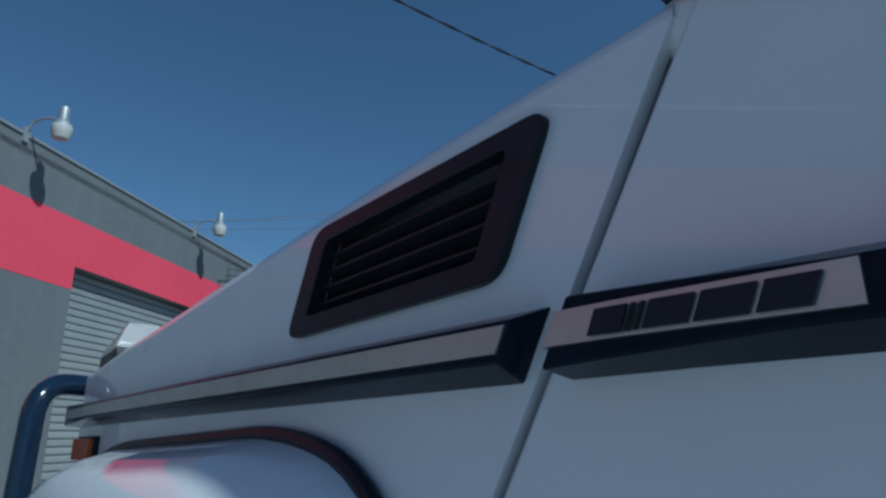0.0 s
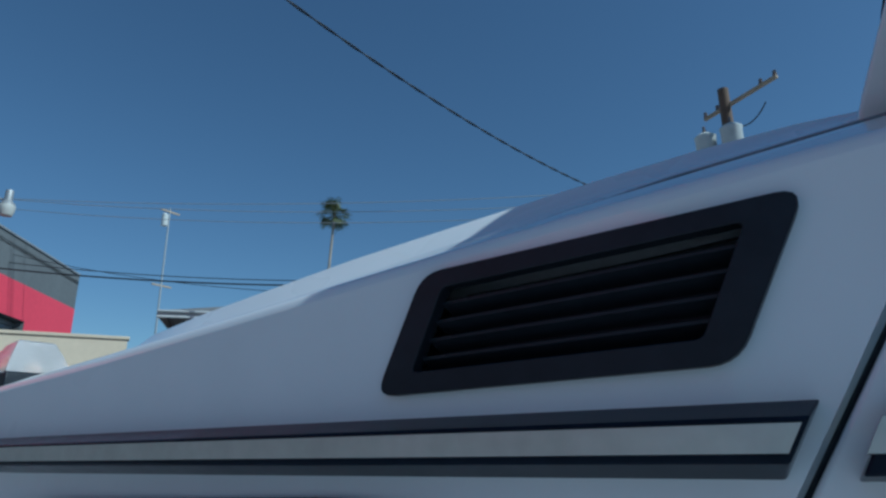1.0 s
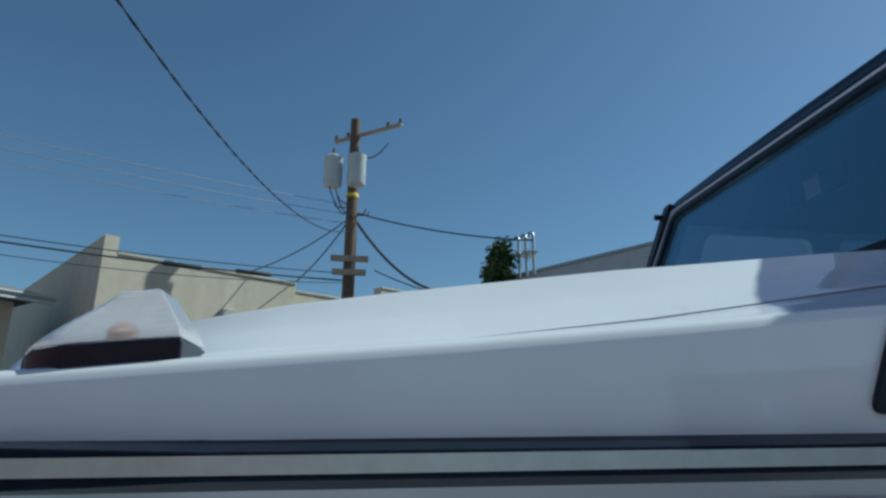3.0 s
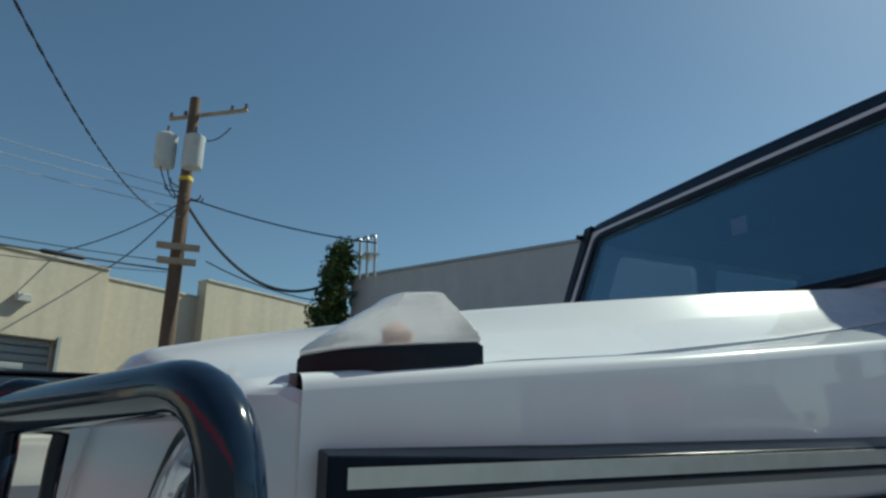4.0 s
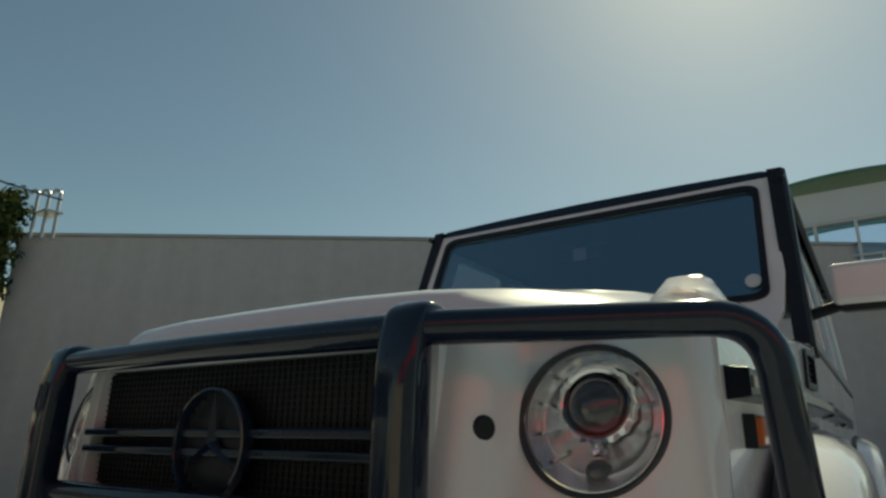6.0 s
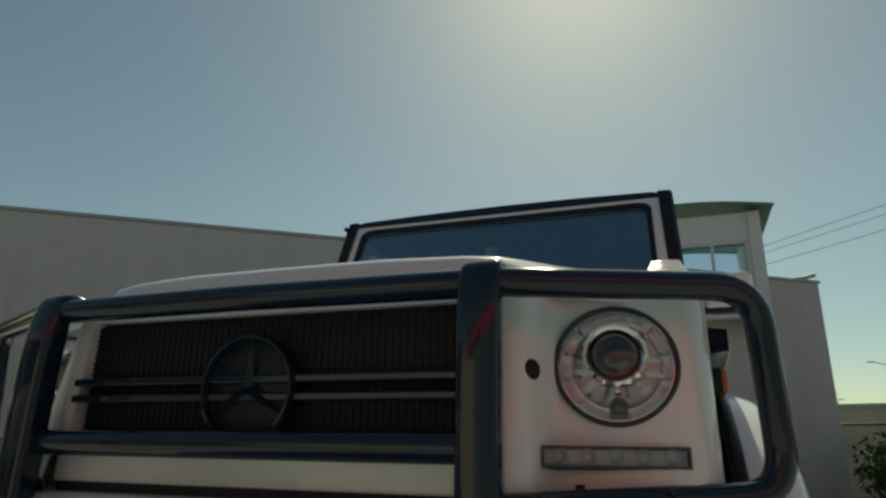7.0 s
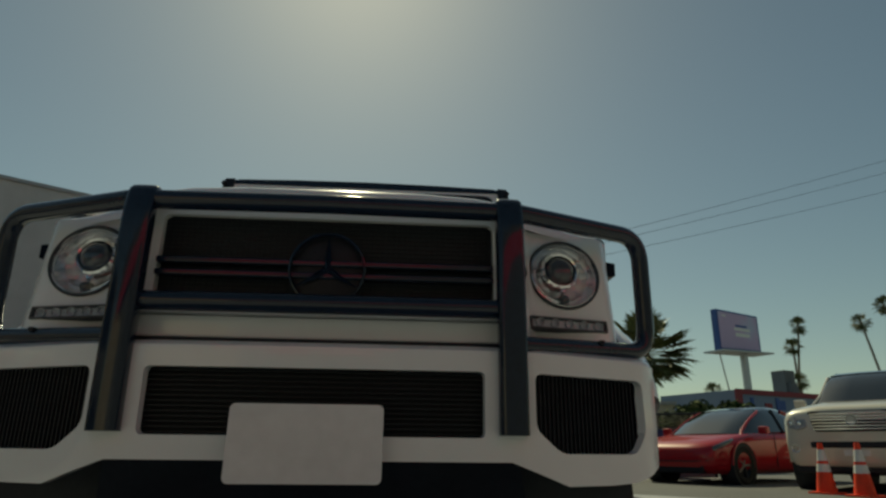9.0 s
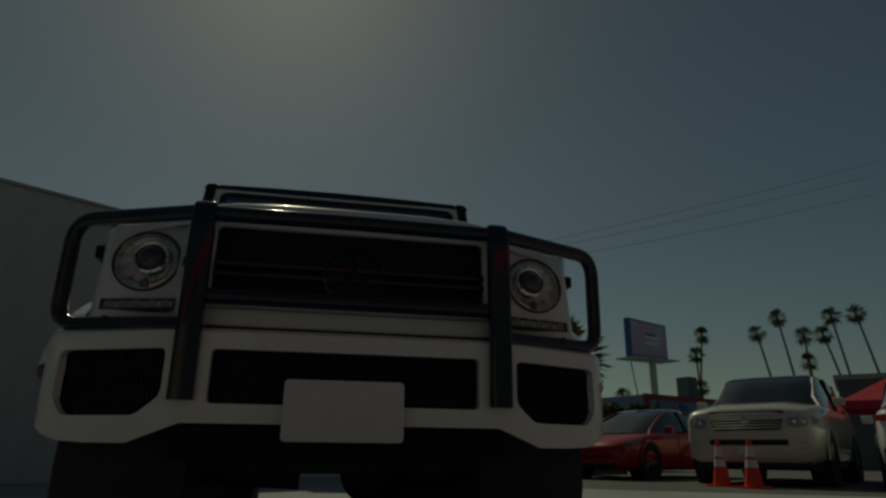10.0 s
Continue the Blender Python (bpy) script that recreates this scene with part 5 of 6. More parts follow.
# palms
def fan_palm(name, x, y, h, crown, trunk_r, lean, seed, fronds, leafs=16, label="tall thin fan palm with a shaggy round crown", group="tall palms", low=-1.15, droop=0.28):
    rng = random.Random(seed)
    t = thing(name, label, "palm tree", pose(x, y, 0), group)
    top = Vector((lean[0], lean[1], h))
    part("trunk", tube([(0, 0, 0), (lean[0] * 0.3, lean[1] * 0.3, h * 0.4), (lean[0] * 0.7, lean[1] * 0.7, h * 0.75), top], lambda s: lerp(trunk_r * 1.25, trunk_r * 0.8, s), 10), M_PALETRUNK if h > 7 else M_TRUNK, t)
    verts, faces = [], []
    for k in range(fronds):
        az, el = rng.uniform(0, 6.283), rng.uniform(low, 1.35)
        d = Vector((math.cos(az) * math.cos(el), math.sin(az) * math.cos(el), math.sin(el)))
        side = Vector((-math.sin(az), math.cos(az), 0))
        up = d.cross(side)
        stalk = crown * rng.uniform(0.4, 0.62)
        c = top + d * stalk
        blade = crown * rng.uniform(0.38, 0.5)
        b = len(verts)
        wv = side * crown * 0.02
        verts += [top - wv, top + wv, c + wv, c - wv]
        faces.append((b, b + 1, b + 2, b + 3))
        for j in range(leafs):
            a = lerp(-1.75, 1.75, j / (leafs - 1)) + rng.uniform(-0.05, 0.05)
            e = (d * math.cos(a) + side * math.sin(a)).normalized()
            l = blade * (1 - 0.18 * abs(a)) * rng.uniform(0.85, 1.1)
            tip = c + e * l + Vector((0, 0, -droop * l)) + up * rng.uniform(-0.06, 0.06) * l
            mid = c + e * l * 0.55
            w = (e.cross(up)).normalized() * blade * 0.055
            b = len(verts)
            verts += [c, mid + w, tip, mid - w]
            faces.append((b, b + 1, b + 2, b + 3))
    me = bpy.data.meshes.new("crown")
    me.from_pydata([tuple(v) for v in verts], [], faces)
    me.materials.append(M_PALM)
    cr = new("crown", me)
    cr.parent = t
    return t


fan_palm("fan_palm", 9.6, 21.5, 4.0, 1.9, 0.23, (0.0, 0.0), 21, 96, 18, "bushy fan palm with stiff upright fans and a thick trunk", "near palms", -0.85, 0.08)
fan_palm("fan_palm", 8.75, 23.1, 2.75, 1.15, 0.2, (0.0, 0.0), 23, 30, 14, "small fan palm with a ragged crown", "near palms", -1.0, 0.2)
fan_palm("fan_palm", 7.1, 31.0, 3.1, 0.75, 0.12, (0.0, 0.0), 25, 26, 12, "small fan palm with a ragged crown", "near palms", -1.0, 0.2)
street_lamp = thing("street_lamp", "thin grey street lamp with a short arm", "street lamp", pose(8.0, 25.2, 0))
part("pole", tube([(0, 0, 0), (0, 0, 3.75), (-0.05, 0, 3.85)], lambda t: lerp(0.035, 0.022, t), 8), M_STEEL, street_lamp)
part("arm", tube([(-0.03, 0, 3.82), (-0.5, 0, 3.95)], 0.014, 6), M_STEEL, street_lamp)
part("lamp_head", box(-0.68, -0.45, -0.05, 0.05, 3.93, 3.97), M_STEEL, street_lamp, bevel=0.012)
for i, (x, y, h, ln) in enumerate(((50.41, 72.78, 15.8, (0.5, -2.2)), (49.59, 73.26, 13.2, (0.2, 0.3)), (49.65, 72.96, 8.9, (0, 0.2)), (55.71, 68.91, 15.6, (-1.5, 1.5)), (57.7, 67.26, 17.4, (-1.2, 1.4)), (59.69, 65.56, 14.9, (-0.3, 0.4)),
                                   (61.23, 64.15, 14.9, (-1.8, 1.9)), (62.86, 60.5, 16.8, (-1.6, 1.7)), (61.25, 62.5, 16.8, (-1.2, 1.3)), (41.22, 78.15, 8.1, (0, 0)), (59.74, 65.51, 11.7, (0.2, 0)), (-43.5, -38.1, 22.5, (-1.5, 0.15)), (-20.8, -54.3, 17.0, (0.3, 0.2)), (-44.6, -37.6, 12.3, (0, 0)))):
    fan_palm("tall_palm", x - ln[0], y - ln[1], h, 2.0 if x < -43 else 1.45, 0.15, ln, 40 + i, 80, 9)
tree_pts = []
rng = random.Random(17)
for k in range(60):
    a, r = rng.uniform(0, 6.28), rng.random() ** 0.5
    tree_pts.append((12.97 + 2.1 * r * math.cos(a), 23.53 + 1.6 * r * math.sin(a), 1.2 + 1.15 * rng.random() * (1.3 - r), 0.5, 150))
bush = thing("bush_tree", "low rounded dark green tree behind the red car", "tree")
part("trunk", tube([(12.97, 23.53, 0), (13.02, 23.53, 0.9), (12.77, 23.62, 1.7)], lambda t: lerp(0.16, 0.06, t), 8), M_TRUNK, bush)
part("limb", tube([(13.02, 23.53, 0.8), (13.68, 23.45, 1.6)], lambda t: lerp(0.09, 0.03, t), 8), M_TRUNK, bush)
leaf_cloud(tree_pts, 0.15, M_LEAF, "crown", bush, 19)


# traffic cones
def cone_thing(x, y):
    c = thing("traffic_cone", "orange traffic cone with two pale reflective bands", "traffic cone", pose(x, y, 0, 0, 0, 20), "traffic cones")
    part("base", sheet(rect(-0.18, 0.18, -0.18, 0.18, 0.03), place=lambda u, v: Vector((u, v, 0.03)), thick=0.03, out=(0, 0, 1)), M_ORANGE, c)
    R = lambda z: lerp(0.135, 0.03, (z - 0.03) / 0.67)
    part("body", lathe([(R(0.03), 0.03), (R(0.68), 0.68), (0.03, 0.70), (0.02, 0.70), (0.02, 0.66)], 28, "z"), M_ORANGE, c)
    for a, b in ((0.30, 0.41), (0.45, 0.605)):
        part("band", lathe([(R(a) + 0.002, a), (R(b) + 0.002, b)], 28, "z"), M_REFLECT, c)


cone_thing(6.40, 7.54)
cone_thing(6.50, 6.91)


# parked cars
M_GUNMETAL = material("gunmetal", (0.12, 0.12, 0.125), 0.35, metal=0.7, vary=0.1)


M_VANGREY = material("van_grey_paint", (0.17, 0.175, 0.18), 0.45, coat=0.4, vary=0.08, scale=3)
M_REDDARK = material("dark_red_lens", (0.16, 0.012, 0.02), 0.25, coat=0.6)


def dense(stations, n):
    """Smooth in-between stations for a rounded body."""
    q = [np.array(k, float) for k in stations]
    out = []
    for i in range(len(q) - 1):
        a, b, c, d = q[max(i - 1, 0)], q[i], q[i + 1], q[min(i + 2, len(q) - 1)]
        for k in range(n):
            t = k / n
            out.append(tuple(0.5 * (2 * b + (c - a) * t + (2 * a - 5 * b + 4 * c - d) * t * t + (3 * b - a - 3 * c + d) * t ** 3)))
    return out + [tuple(q[-1])]


def parked_car(name, label, m, paint, body, cabin, axles, wr, half, lamps=None, tail=None, rails=False, roof=None, front_top=1, rear_top=-2, pillar_r=0.026):
    top, k1, k2 = cabin[front_top:len(cabin) + rear_top + 1], cabin[front_top], cabin[rear_top]
    c = thing(name, label, "car", m, "parked cars")

    def ring(y, hw, zl, zt, crown):
        h = [(hw * 0.86, zl), (hw * 0.97, zl + 0.10), (hw, lerp(zl, zt, 0.45)), (hw * 0.985, lerp(zl, zt, 0.78)), (hw * 0.95, zt - 0.05), (hw * 0.86, zt), (hw * 0.45, zt + crown)]
        return [(x, y, z) for x, z in h] + [(-x, y, z) for x, z in h[::-1]]
    part("body", grid([ring(*b) for b in dense(body, 4)], closed=True, cap=True), paint, c, smooth=50)

    def hoop(y, hb, zb, ht, zt):
        h = [(hb, zb), (lerp(hb, ht, 0.6), lerp(zb, zt, 0.62)), (ht + 0.02, zt - 0.05), (ht - 0.06, zt), (ht * 0.4, zt + 0.012)]
        return [(x, y, z) for x, z in h] + [(-x, y, z) for x, z in h[::-1]]
    part("greenhouse", grid([hoop(*k) for k in dense(cabin, 4)], closed=True, cap=True), M_CARGLASS, c, "dark tinted glass", smooth=50)
    rows = []
    for y, hb, zb, ht, zt in dense(top, 4):
        rows.append([(x, y, z) for x, z in ((ht + 0.028, zt - 0.055), (ht - 0.05, zt + 0.008), (ht * 0.4, zt + 0.02), (-ht * 0.4, zt + 0.02), (-ht + 0.05, zt + 0.008), (-ht - 0.028, zt - 0.055))])
    part("roof", grid(rows), roof or paint, c, smooth=40)
    for s in (1, -1):
        for run, r in ((cabin[:front_top + 1], pillar_r), (cabin[rear_top:][::-1], pillar_r * 1.3)):
            part("pillar", tube([(s * run[0][1], run[0][0], run[0][2])] + [(s * (ht + 0.012), y, zt - 0.03) for y, hb, zb, ht, zt in dense(run, 3)[1:]], r, 8), paint, c)
        midc = cabin[len(cabin) // 2]
        part("door_pillar", tube([(s * (midc[1] + 0.005), midc[0], midc[2]), (s * (midc[3] + 0.03), midc[0] + 0.05, midc[4] - 0.05)], 0.03, 8), M_TRIM, c)
        part("mirror", box(min(s * (half + 0.02), s * (half + 0.2)), max(s * (half + 0.02), s * (half + 0.2)), cabin[0][0] + 0.3, cabin[0][0] + 0.42, cabin[0][2] + 0.03, cabin[0][2] + 0.17), paint, c, bevel=0.03)
        for ay in axles:
            w = part("wheel_well", lathe([(wr * 0.99, 0.012 * s), (wr * 1.17, 0.012 * s), (wr * 1.17, -0.3 * s), (0, -0.3 * s)], 28, "x", (s * half, ay, wr)), M_DARK, c)
            t = part("tyre", lathe([(wr * 0.66, -0.10), (wr * 0.9, -0.115), (wr, -0.09), (wr, 0.09), (wr * 0.9, 0.115), (wr * 0.66, 0.10)], 32, "x", (s * (half - 0.10), ay, wr)), M_RUBBER, c)
            part("rim", lathe([(wr * 0.67, 0.09), (wr * 0.6, 0.05), (wr * 0.2, 0.07), (0, 0.08)] if s > 0 else [(wr * 0.67, -0.09), (wr * 0.6, -0.05), (wr * 0.2, -0.07), (0, -0.08)], 28, "x", (s * (half - 0.10), ay, wr)), M_TRIM, t)
            for k in range(5):
                a = 2 * math.pi * k / 5
                part("spoke", tube([(s * (half - 0.02), ay, wr), (s * (half - 0.03), ay + wr * 0.64 * math.cos(a), wr + wr * 0.64 * math.sin(a))], 0.022, 6), M_GUNMETAL, t)
        part("arch_trim", tube([(s * (half + 0.004), axles[0] + wr * 1.2 * math.cos(radians(a)), wr + wr * 1.2 * math.sin(radians(a))) for a in range(0, 181, 12)], 0.02, 6), paint, c)
        if lamps:
            y0, y1 = lamps
            rows = []
            for k in range(9):
                t = k / 8
                y = lerp(y0, y1, t)
                q = [float(np.interp(y, [b[0] for b in dense(body, 4)], [b[n] for b in dense(body, 4)])) for n in range(1, 5)]
                h = ring(y, *q)[2:7]
                lo, hi = lerp(0.75, 2.0, t ** 0.8), lerp(2.35, 2.75, t ** 0.6)
                row = []
                for a in range(5):
                    u = lerp(lo, hi, a / 4)
                    p, w = Vector(h[int(u)]).lerp(Vector(h[min(int(u) + 1, 4)]), u % 1), 0.012 if 0 < a < 4 and 0 < k < 8 else -0.006
                    row.append((s * (p.x + w * 0.7), y - (0.006 if w > 0 else 0), p.z + w * 0.8))
                rows.append(row)
            part("headlight", grid(rows), material("headlight_glass", (0.06, 0.07, 0.085), 0.12, coat=0.6), c, "slim swept dark headlight", smooth=50)
        if tail:
            (x0, x1, y0, z0, z1) = tail
            lens = box(min(s * x0, s * x1), max(s * x0, s * x1), y0 - 0.12, y0, z0, z1)
            for v in lens.verts:
                if abs(v.co.x) > lerp(x0, x1, 0.5):
                    v.co.z += 0.015 if v.co.z < lerp(z0, z1, 0.5) else -0.05
            part("tail_light", lens, M_REDLENS, c, bevel=0.02)
            part("reversing_lamp", box(min(s * lerp(x0, x1, 0.1), s * lerp(x0, x1, 0.7)), max(s * lerp(x0, x1, 0.1), s * lerp(x0, x1, 0.7)), y0 - 0.02, y0 + 0.004, z0 + 0.02, lerp(z0, z1, 0.38)), M_REDDARK, c, "darker red lower lens")
    if rails:
        for s in (1, -1):
            part("roof_rail", tube(rounded([(s * (k1[3] - 0.05), k1[0] + 0.2, k1[4]), (s * (k1[3] - 0.05), k1[0] + 0.3, k1[4] + 0.06), (s * (k2[3] - 0.05), k2[0] - 0.3, k2[4] + 0.06), (s * (k2[3] - 0.05), k2[0] - 0.2, k2[4])], 0.06), 0.018, 8), M_TRIM, c)
    return c


red = parked_car("red_car", "deep red sedan with a dark glass roof", pose(5.34, 10.28, 0, 0, 0, -58), M_RED,
                 [(0.0, 0.55, 0.34, 0.56, 0.015), (0.05, 0.70, 0.26, 0.625, 0.02), (0.18, 0.82, 0.2, 0.69, 0.025), (0.45, 0.90, 0.18, 0.765, 0.02), (0.86, 0.925, 0.18, 0.845, 0.01), (1.25, 0.925, 0.18, 0.895, 0.0), (1.8, 0.925, 0.18, 0.925, 0.0), (3.0, 0.925, 0.18, 0.96, 0.0), (3.9, 0.925, 0.2, 1.02, 0.0), (4.4, 0.87, 0.28, 1.06, 0.02), (4.69, 0.72, 0.42, 0.98, 0.0)],
                 [(1.12, 0.78, 0.86, 0.72, 0.89), (1.6, 0.81, 0.91, 0.67, 1.17), (2.1, 0.82, 0.94, 0.61, 1.37), (2.6, 0.83, 0.95, 0.58, 1.437), (3.1, 0.83, 0.97, 0.57, 1.41), (3.7, 0.80, 0.99, 0.56, 1.29), (4.3, 0.74, 1.02, 0.55, 1.10)], (0.86, 3.73), 0.335, 0.925,
                 (0.10, 0.74), roof=M_CARGLASS, front_top=2, rear_top=-3)
part("lower_intake", box(-0.62, 0.62, 0.02, 0.12, 0.19, 0.33), M_TRIM, red, bevel=0.03)
part("bumper_crease", tube([(-0.72, 0.06, 0.42), (-0.5, 0.0, 0.40), (0.5, 0.0, 0.40), (0.72, 0.06, 0.42)], 0.012, 6), M_DARK, red)
part("door_gap", box(0.918, 0.9285, 2.05, 2.06, 0.3, 0.93), M_DARK, red)
suv = parked_car("white_suv", "pearl white large suv with a chrome bar grille", pose(6.94, 7.52, 0, 0, 0, -49.5) @ Matrix.Scale(1.04, 4), M_PEARL,
                 [(0.0, 0.80, 0.42, 1.04, 0.05), (0.10, 0.93, 0.34, 1.13, 0.06), (0.5, 1.0, 0.32, 1.20, 0.07), (1.0, 1.015, 0.3, 1.24, 0.08), (1.5, 1.015, 0.3, 1.27, 0.06), (3.0, 1.015, 0.3, 1.27, 0.0), (4.6, 1.0, 0.32, 1.26, 0.0), (5.2, 0.94, 0.4, 1.2, 0.0)],
                 [(1.35, 0.88, 1.24, 0.78, 1.30), (2.1, 0.9, 1.26, 0.72, 1.82), (3.0, 0.9, 1.27, 0.72, 1.9), (4.5, 0.9, 1.26, 0.70, 1.86), (5.1, 0.86, 1.24, 0.68, 1.55)], (0.98, 4.05), 0.40, 1.015, rails=True)
gr = part("grille", sheet(smooth_poly([(-0.49, 0.83), (0.49, 0.83), (0.57, 1.12), (-0.57, 1.12)], 0.05), place=lambda u, v: Vector((u, -0.02 + 0.1 * (v - 0.8), v)), thick=0.05), M_TRIM, suv, "dark grille with chrome bars")
for k in range(6):
    z = 0.86 + 0.043 * k
    part("bar", box(-0.5 - 0.006 * k, 0.5 + 0.006 * k, -0.045 + 0.1 * (z - 0.8), -0.018 + 0.1 * (z - 0.8), z, z + 0.011), M_CHROME, gr)
part("emblem", lathe([(0.055, -0.048), (0.068, -0.052), (0.068, -0.03), (0.0, -0.03)], 24, "y", (0, 0, 0.985)), M_ALU, gr)
part("lower_intake", box(-0.58, 0.58, -0.015, 0.06, 0.60, 0.70), M_TRIM, suv, bevel=0.03)
part("valance", box(-0.82, 0.82, 0.06, 0.3, 0.26, 0.40), M_TRIM, suv, bevel=0.03)
part("underside", box(-0.9, 0.9, 0.3, 4.9, 0.24, 0.34), M_DARK, suv)
part("plate", box(-0.16, 0.16, -0.02, 0.0, 0.50, 0.58), M_REFLECT, suv)
for s in (1, -1):
    nose = lambda u: float(np.interp(u, (0, 0.74, 0.84, 0.93, 0.985), (-0.025, -0.025, 0.02, 0.10, 0.36)))
    hl = part("headlight", sheet(smooth_poly([(0.585, 0.90), (0.72, 0.86), (0.97, 0.92), (0.98, 1.01), (0.84, 1.055), (0.60, 1.03)], 0.03), cuts=(0.66, 0.74, 0.79, 0.84, 0.89, 0.93, 0.96),
                               place=lambda u, v: Vector((s * u, nose(u) + 0.22 * (v - 0.9), v)), thick=0.03 * s), material("headlight_shell", (0.34, 0.35, 0.37), 0.12, coat=1.0, vary=0.2, scale=9), suv, "large smoked headlight")
    for u in (0.69, 0.81):
        part("lamp_bowl", lathe([(0.052, -0.012), (0.058, -0.02), (0.062, 0.02), (0.0, 0.02), (0.03, -0.004), (0.0, -0.014)], 18, "y", (s * u, nose(u) + 0.01, 0.955)), M_CHROME, hl)
    part("fog_lamp", lathe([(0.05, -0.01), (0.06, -0.015), (0.06, 0.05), (0, 0.05)], 16, "y", (s * 0.78, 0.0, 0.6)), M_CHROME, suv)
car3 = parked_car("white_crossover", "white crossover parked with its red tail lights towards the yard", pose(11.46, 8.19, 0, 0, 0, 134.4), M_PAINT,
                  [(0.0, 0.75, 0.4, 0.8, 0.03), (0.12, 0.88, 0.28, 0.9, 0.04), (1.0, 0.93, 0.26, 1.0, 0.03), (2.6, 0.93, 0.26, 1.05, 0.0), (4.0, 0.92, 0.28, 1.1, 0.0), (4.5, 0.88, 0.34, 1.12, 0.0), (4.66, 0.82, 0.44, 1.05, 0.0)],
                  [(1.1, 0.8, 1.0, 0.66, 1.04), (1.9, 0.82, 1.05, 0.62, 1.6), (2.7, 0.82, 1.06, 0.62, 1.66), (3.9, 0.82, 1.1, 0.6, 1.6), (4.55, 0.78, 1.1, 0.56, 1.2)], (0.9, 3.7), 0.36, 0.93, tail=(0.5, 0.9, 4.68, 0.92, 1.06))
part("rear_bumper", box(-0.86, 0.86, 4.58, 4.72, 0.36, 0.6), M_TRIM, car3, bevel=0.04)
near = parked_car("grey_van", "tall dark grey van with black side windows", pose(-8.39, -2.19, 0, 0, 0, -132) @ Matrix.Scale(1.2, 4), M_VANGREY,
                  [(2.2, 0.86, 0.45, 1.0, 0.03), (2.3, 0.93, 0.36, 1.1, 0.03), (2.9, 0.96, 0.34, 1.2, 0.0), (4.2, 0.95, 0.36, 1.22, 0.0), (4.6, 0.93, 0.4, 1.22, 0.0), (4.7, 0.9, 0.45, 1.2, 0.0)],
                  [(2.35, 0.86, 1.12, 0.84, 1.16), (2.6, 0.90, 1.2, 0.82, 1.9), (3.2, 0.90, 1.2, 0.82, 2.0), (4.42, 0.9, 1.22, 0.82, 1.98), (4.66, 0.88, 1.2, 0.85, 1.3)], (2.7, 4.1), 0.33, 0.96, roof=M_VANGREY, pillar_r=0.045)
for z, r, m in ((1.80, 0.03, M_TRIM), (1.69, 0.016, M_VANGREY), (1.52, 0.03, M_TRIM)):
    part("window_bar", tube([(-0.90, 2.7, z), (-0.90, 3.2, z + 0.02), (-0.88, 4.3, z)], r, 8), m, near)
sedan = parked_car("white_hatchback", "white hatchback with dark rear glass and wide red tail lights", pose(-8.35, -0.72, 0, 0, 0, -90), M_PEARL,
                   [(0.0, 0.7, 0.36, 0.66, 0.02), (0.1, 0.82, 0.26, 0.74, 0.03), (1.2, 0.92, 0.22, 0.9, 0.02), (2.6, 0.92, 0.22, 0.98, 0.0), (3.9, 0.92, 0.24, 1.14, 0.0), (4.4, 0.90, 0.3, 1.19, 0.0), (4.62, 0.88, 0.36, 1.16, 0.0), (4.72, 0.84, 0.42, 1.08, 0.0)],
                   [(1.1, 0.8, 0.88, 0.66, 0.92), (2.0, 0.82, 0.96, 0.64, 1.44), (2.8, 0.84, 0.98, 0.66, 1.56), (4.1, 0.84, 1.12, 0.66, 1.54), (4.5, 0.82, 1.18, 0.70, 1.26)], (0.9, 3.75), 0.34, 0.92, tail=(0.24, 0.88, 4.74, 0.93, 1.10))
part("spoiler", box(-0.66, 0.66, 4.02, 4.22, 1.532, 1.552), M_BLACK, sedan, bevel=0.008)
part("bumper_gap", box(-0.84, 0.84, 4.70, 4.725, 0.60, 0.612), M_DARK, sedan)
part("plate_recess", box(-0.24, 0.24, 4.70, 4.73, 0.66, 0.80), M_FASCIA, sedan)

# fence, bin
fence = thing("wire_fence", "dark chain-link fence with steel posts", "fence", pose(3.53, 15.29, 0, 0, 0, -20.6))
for k in range(4):
    part("post", tube([(k * 1.55, 0, 0), (k * 1.55, 0, 1.50)], 0.035, 8), M_TRIM, fence)
part("top_rail", tube([(0, 0, 1.45), (4.65, 0, 1.45)], 0.025, 8), M_TRIM, fence)
bm = bmesh.new()
for k in range(62):
    x = -1.5 + k * 0.1
    for sgn in (1, -1):
        xa, za, xb, zb = (x, 0.06, x + 1.58, 1.43) if sgn > 0 else (x + 1.58, 0.06, x, 1.43)
        t0, t1 = 0.0, 1.0
        dx = xb - xa
        lo, hi = sorted(((0.0 - xa) / dx, (4.65 - xa) / dx))
        t0, t1 = max(t0, lo), min(t1, hi)
        if t1 > t0:
            tube([(lerp(xa, xb, t0), 0.004 * sgn, lerp(za, zb, t0)), (lerp(xa, xb, t1), 0.004 * sgn, lerp(za, zb, t1))], 0.004, 3, bm, cap=False)
tagged(part("chain_link", bm, M_TRIM, fence, smooth=0), kind="stuff")
part("lower_wall", box(0, 4.65, 0.1, 0.22, 0, 0.75), M_STUCCO, fence)
binn = thing("dumpster", "blue steel dumpster with a closed lid", "dumpster", pose(6.05, 13.5, 0, 0, 0, -22.6))
rows = [[(x * sx, y * sy, z) for x, y in ((-0.85, -0.5), (0.85, -0.5), (0.85, 0.5), (-0.85, 0.5))] for z, sx, sy in ((0.12, 0.92, 0.8), (1.0, 1.0, 1.0), (1.04, 1.03, 1.05))]
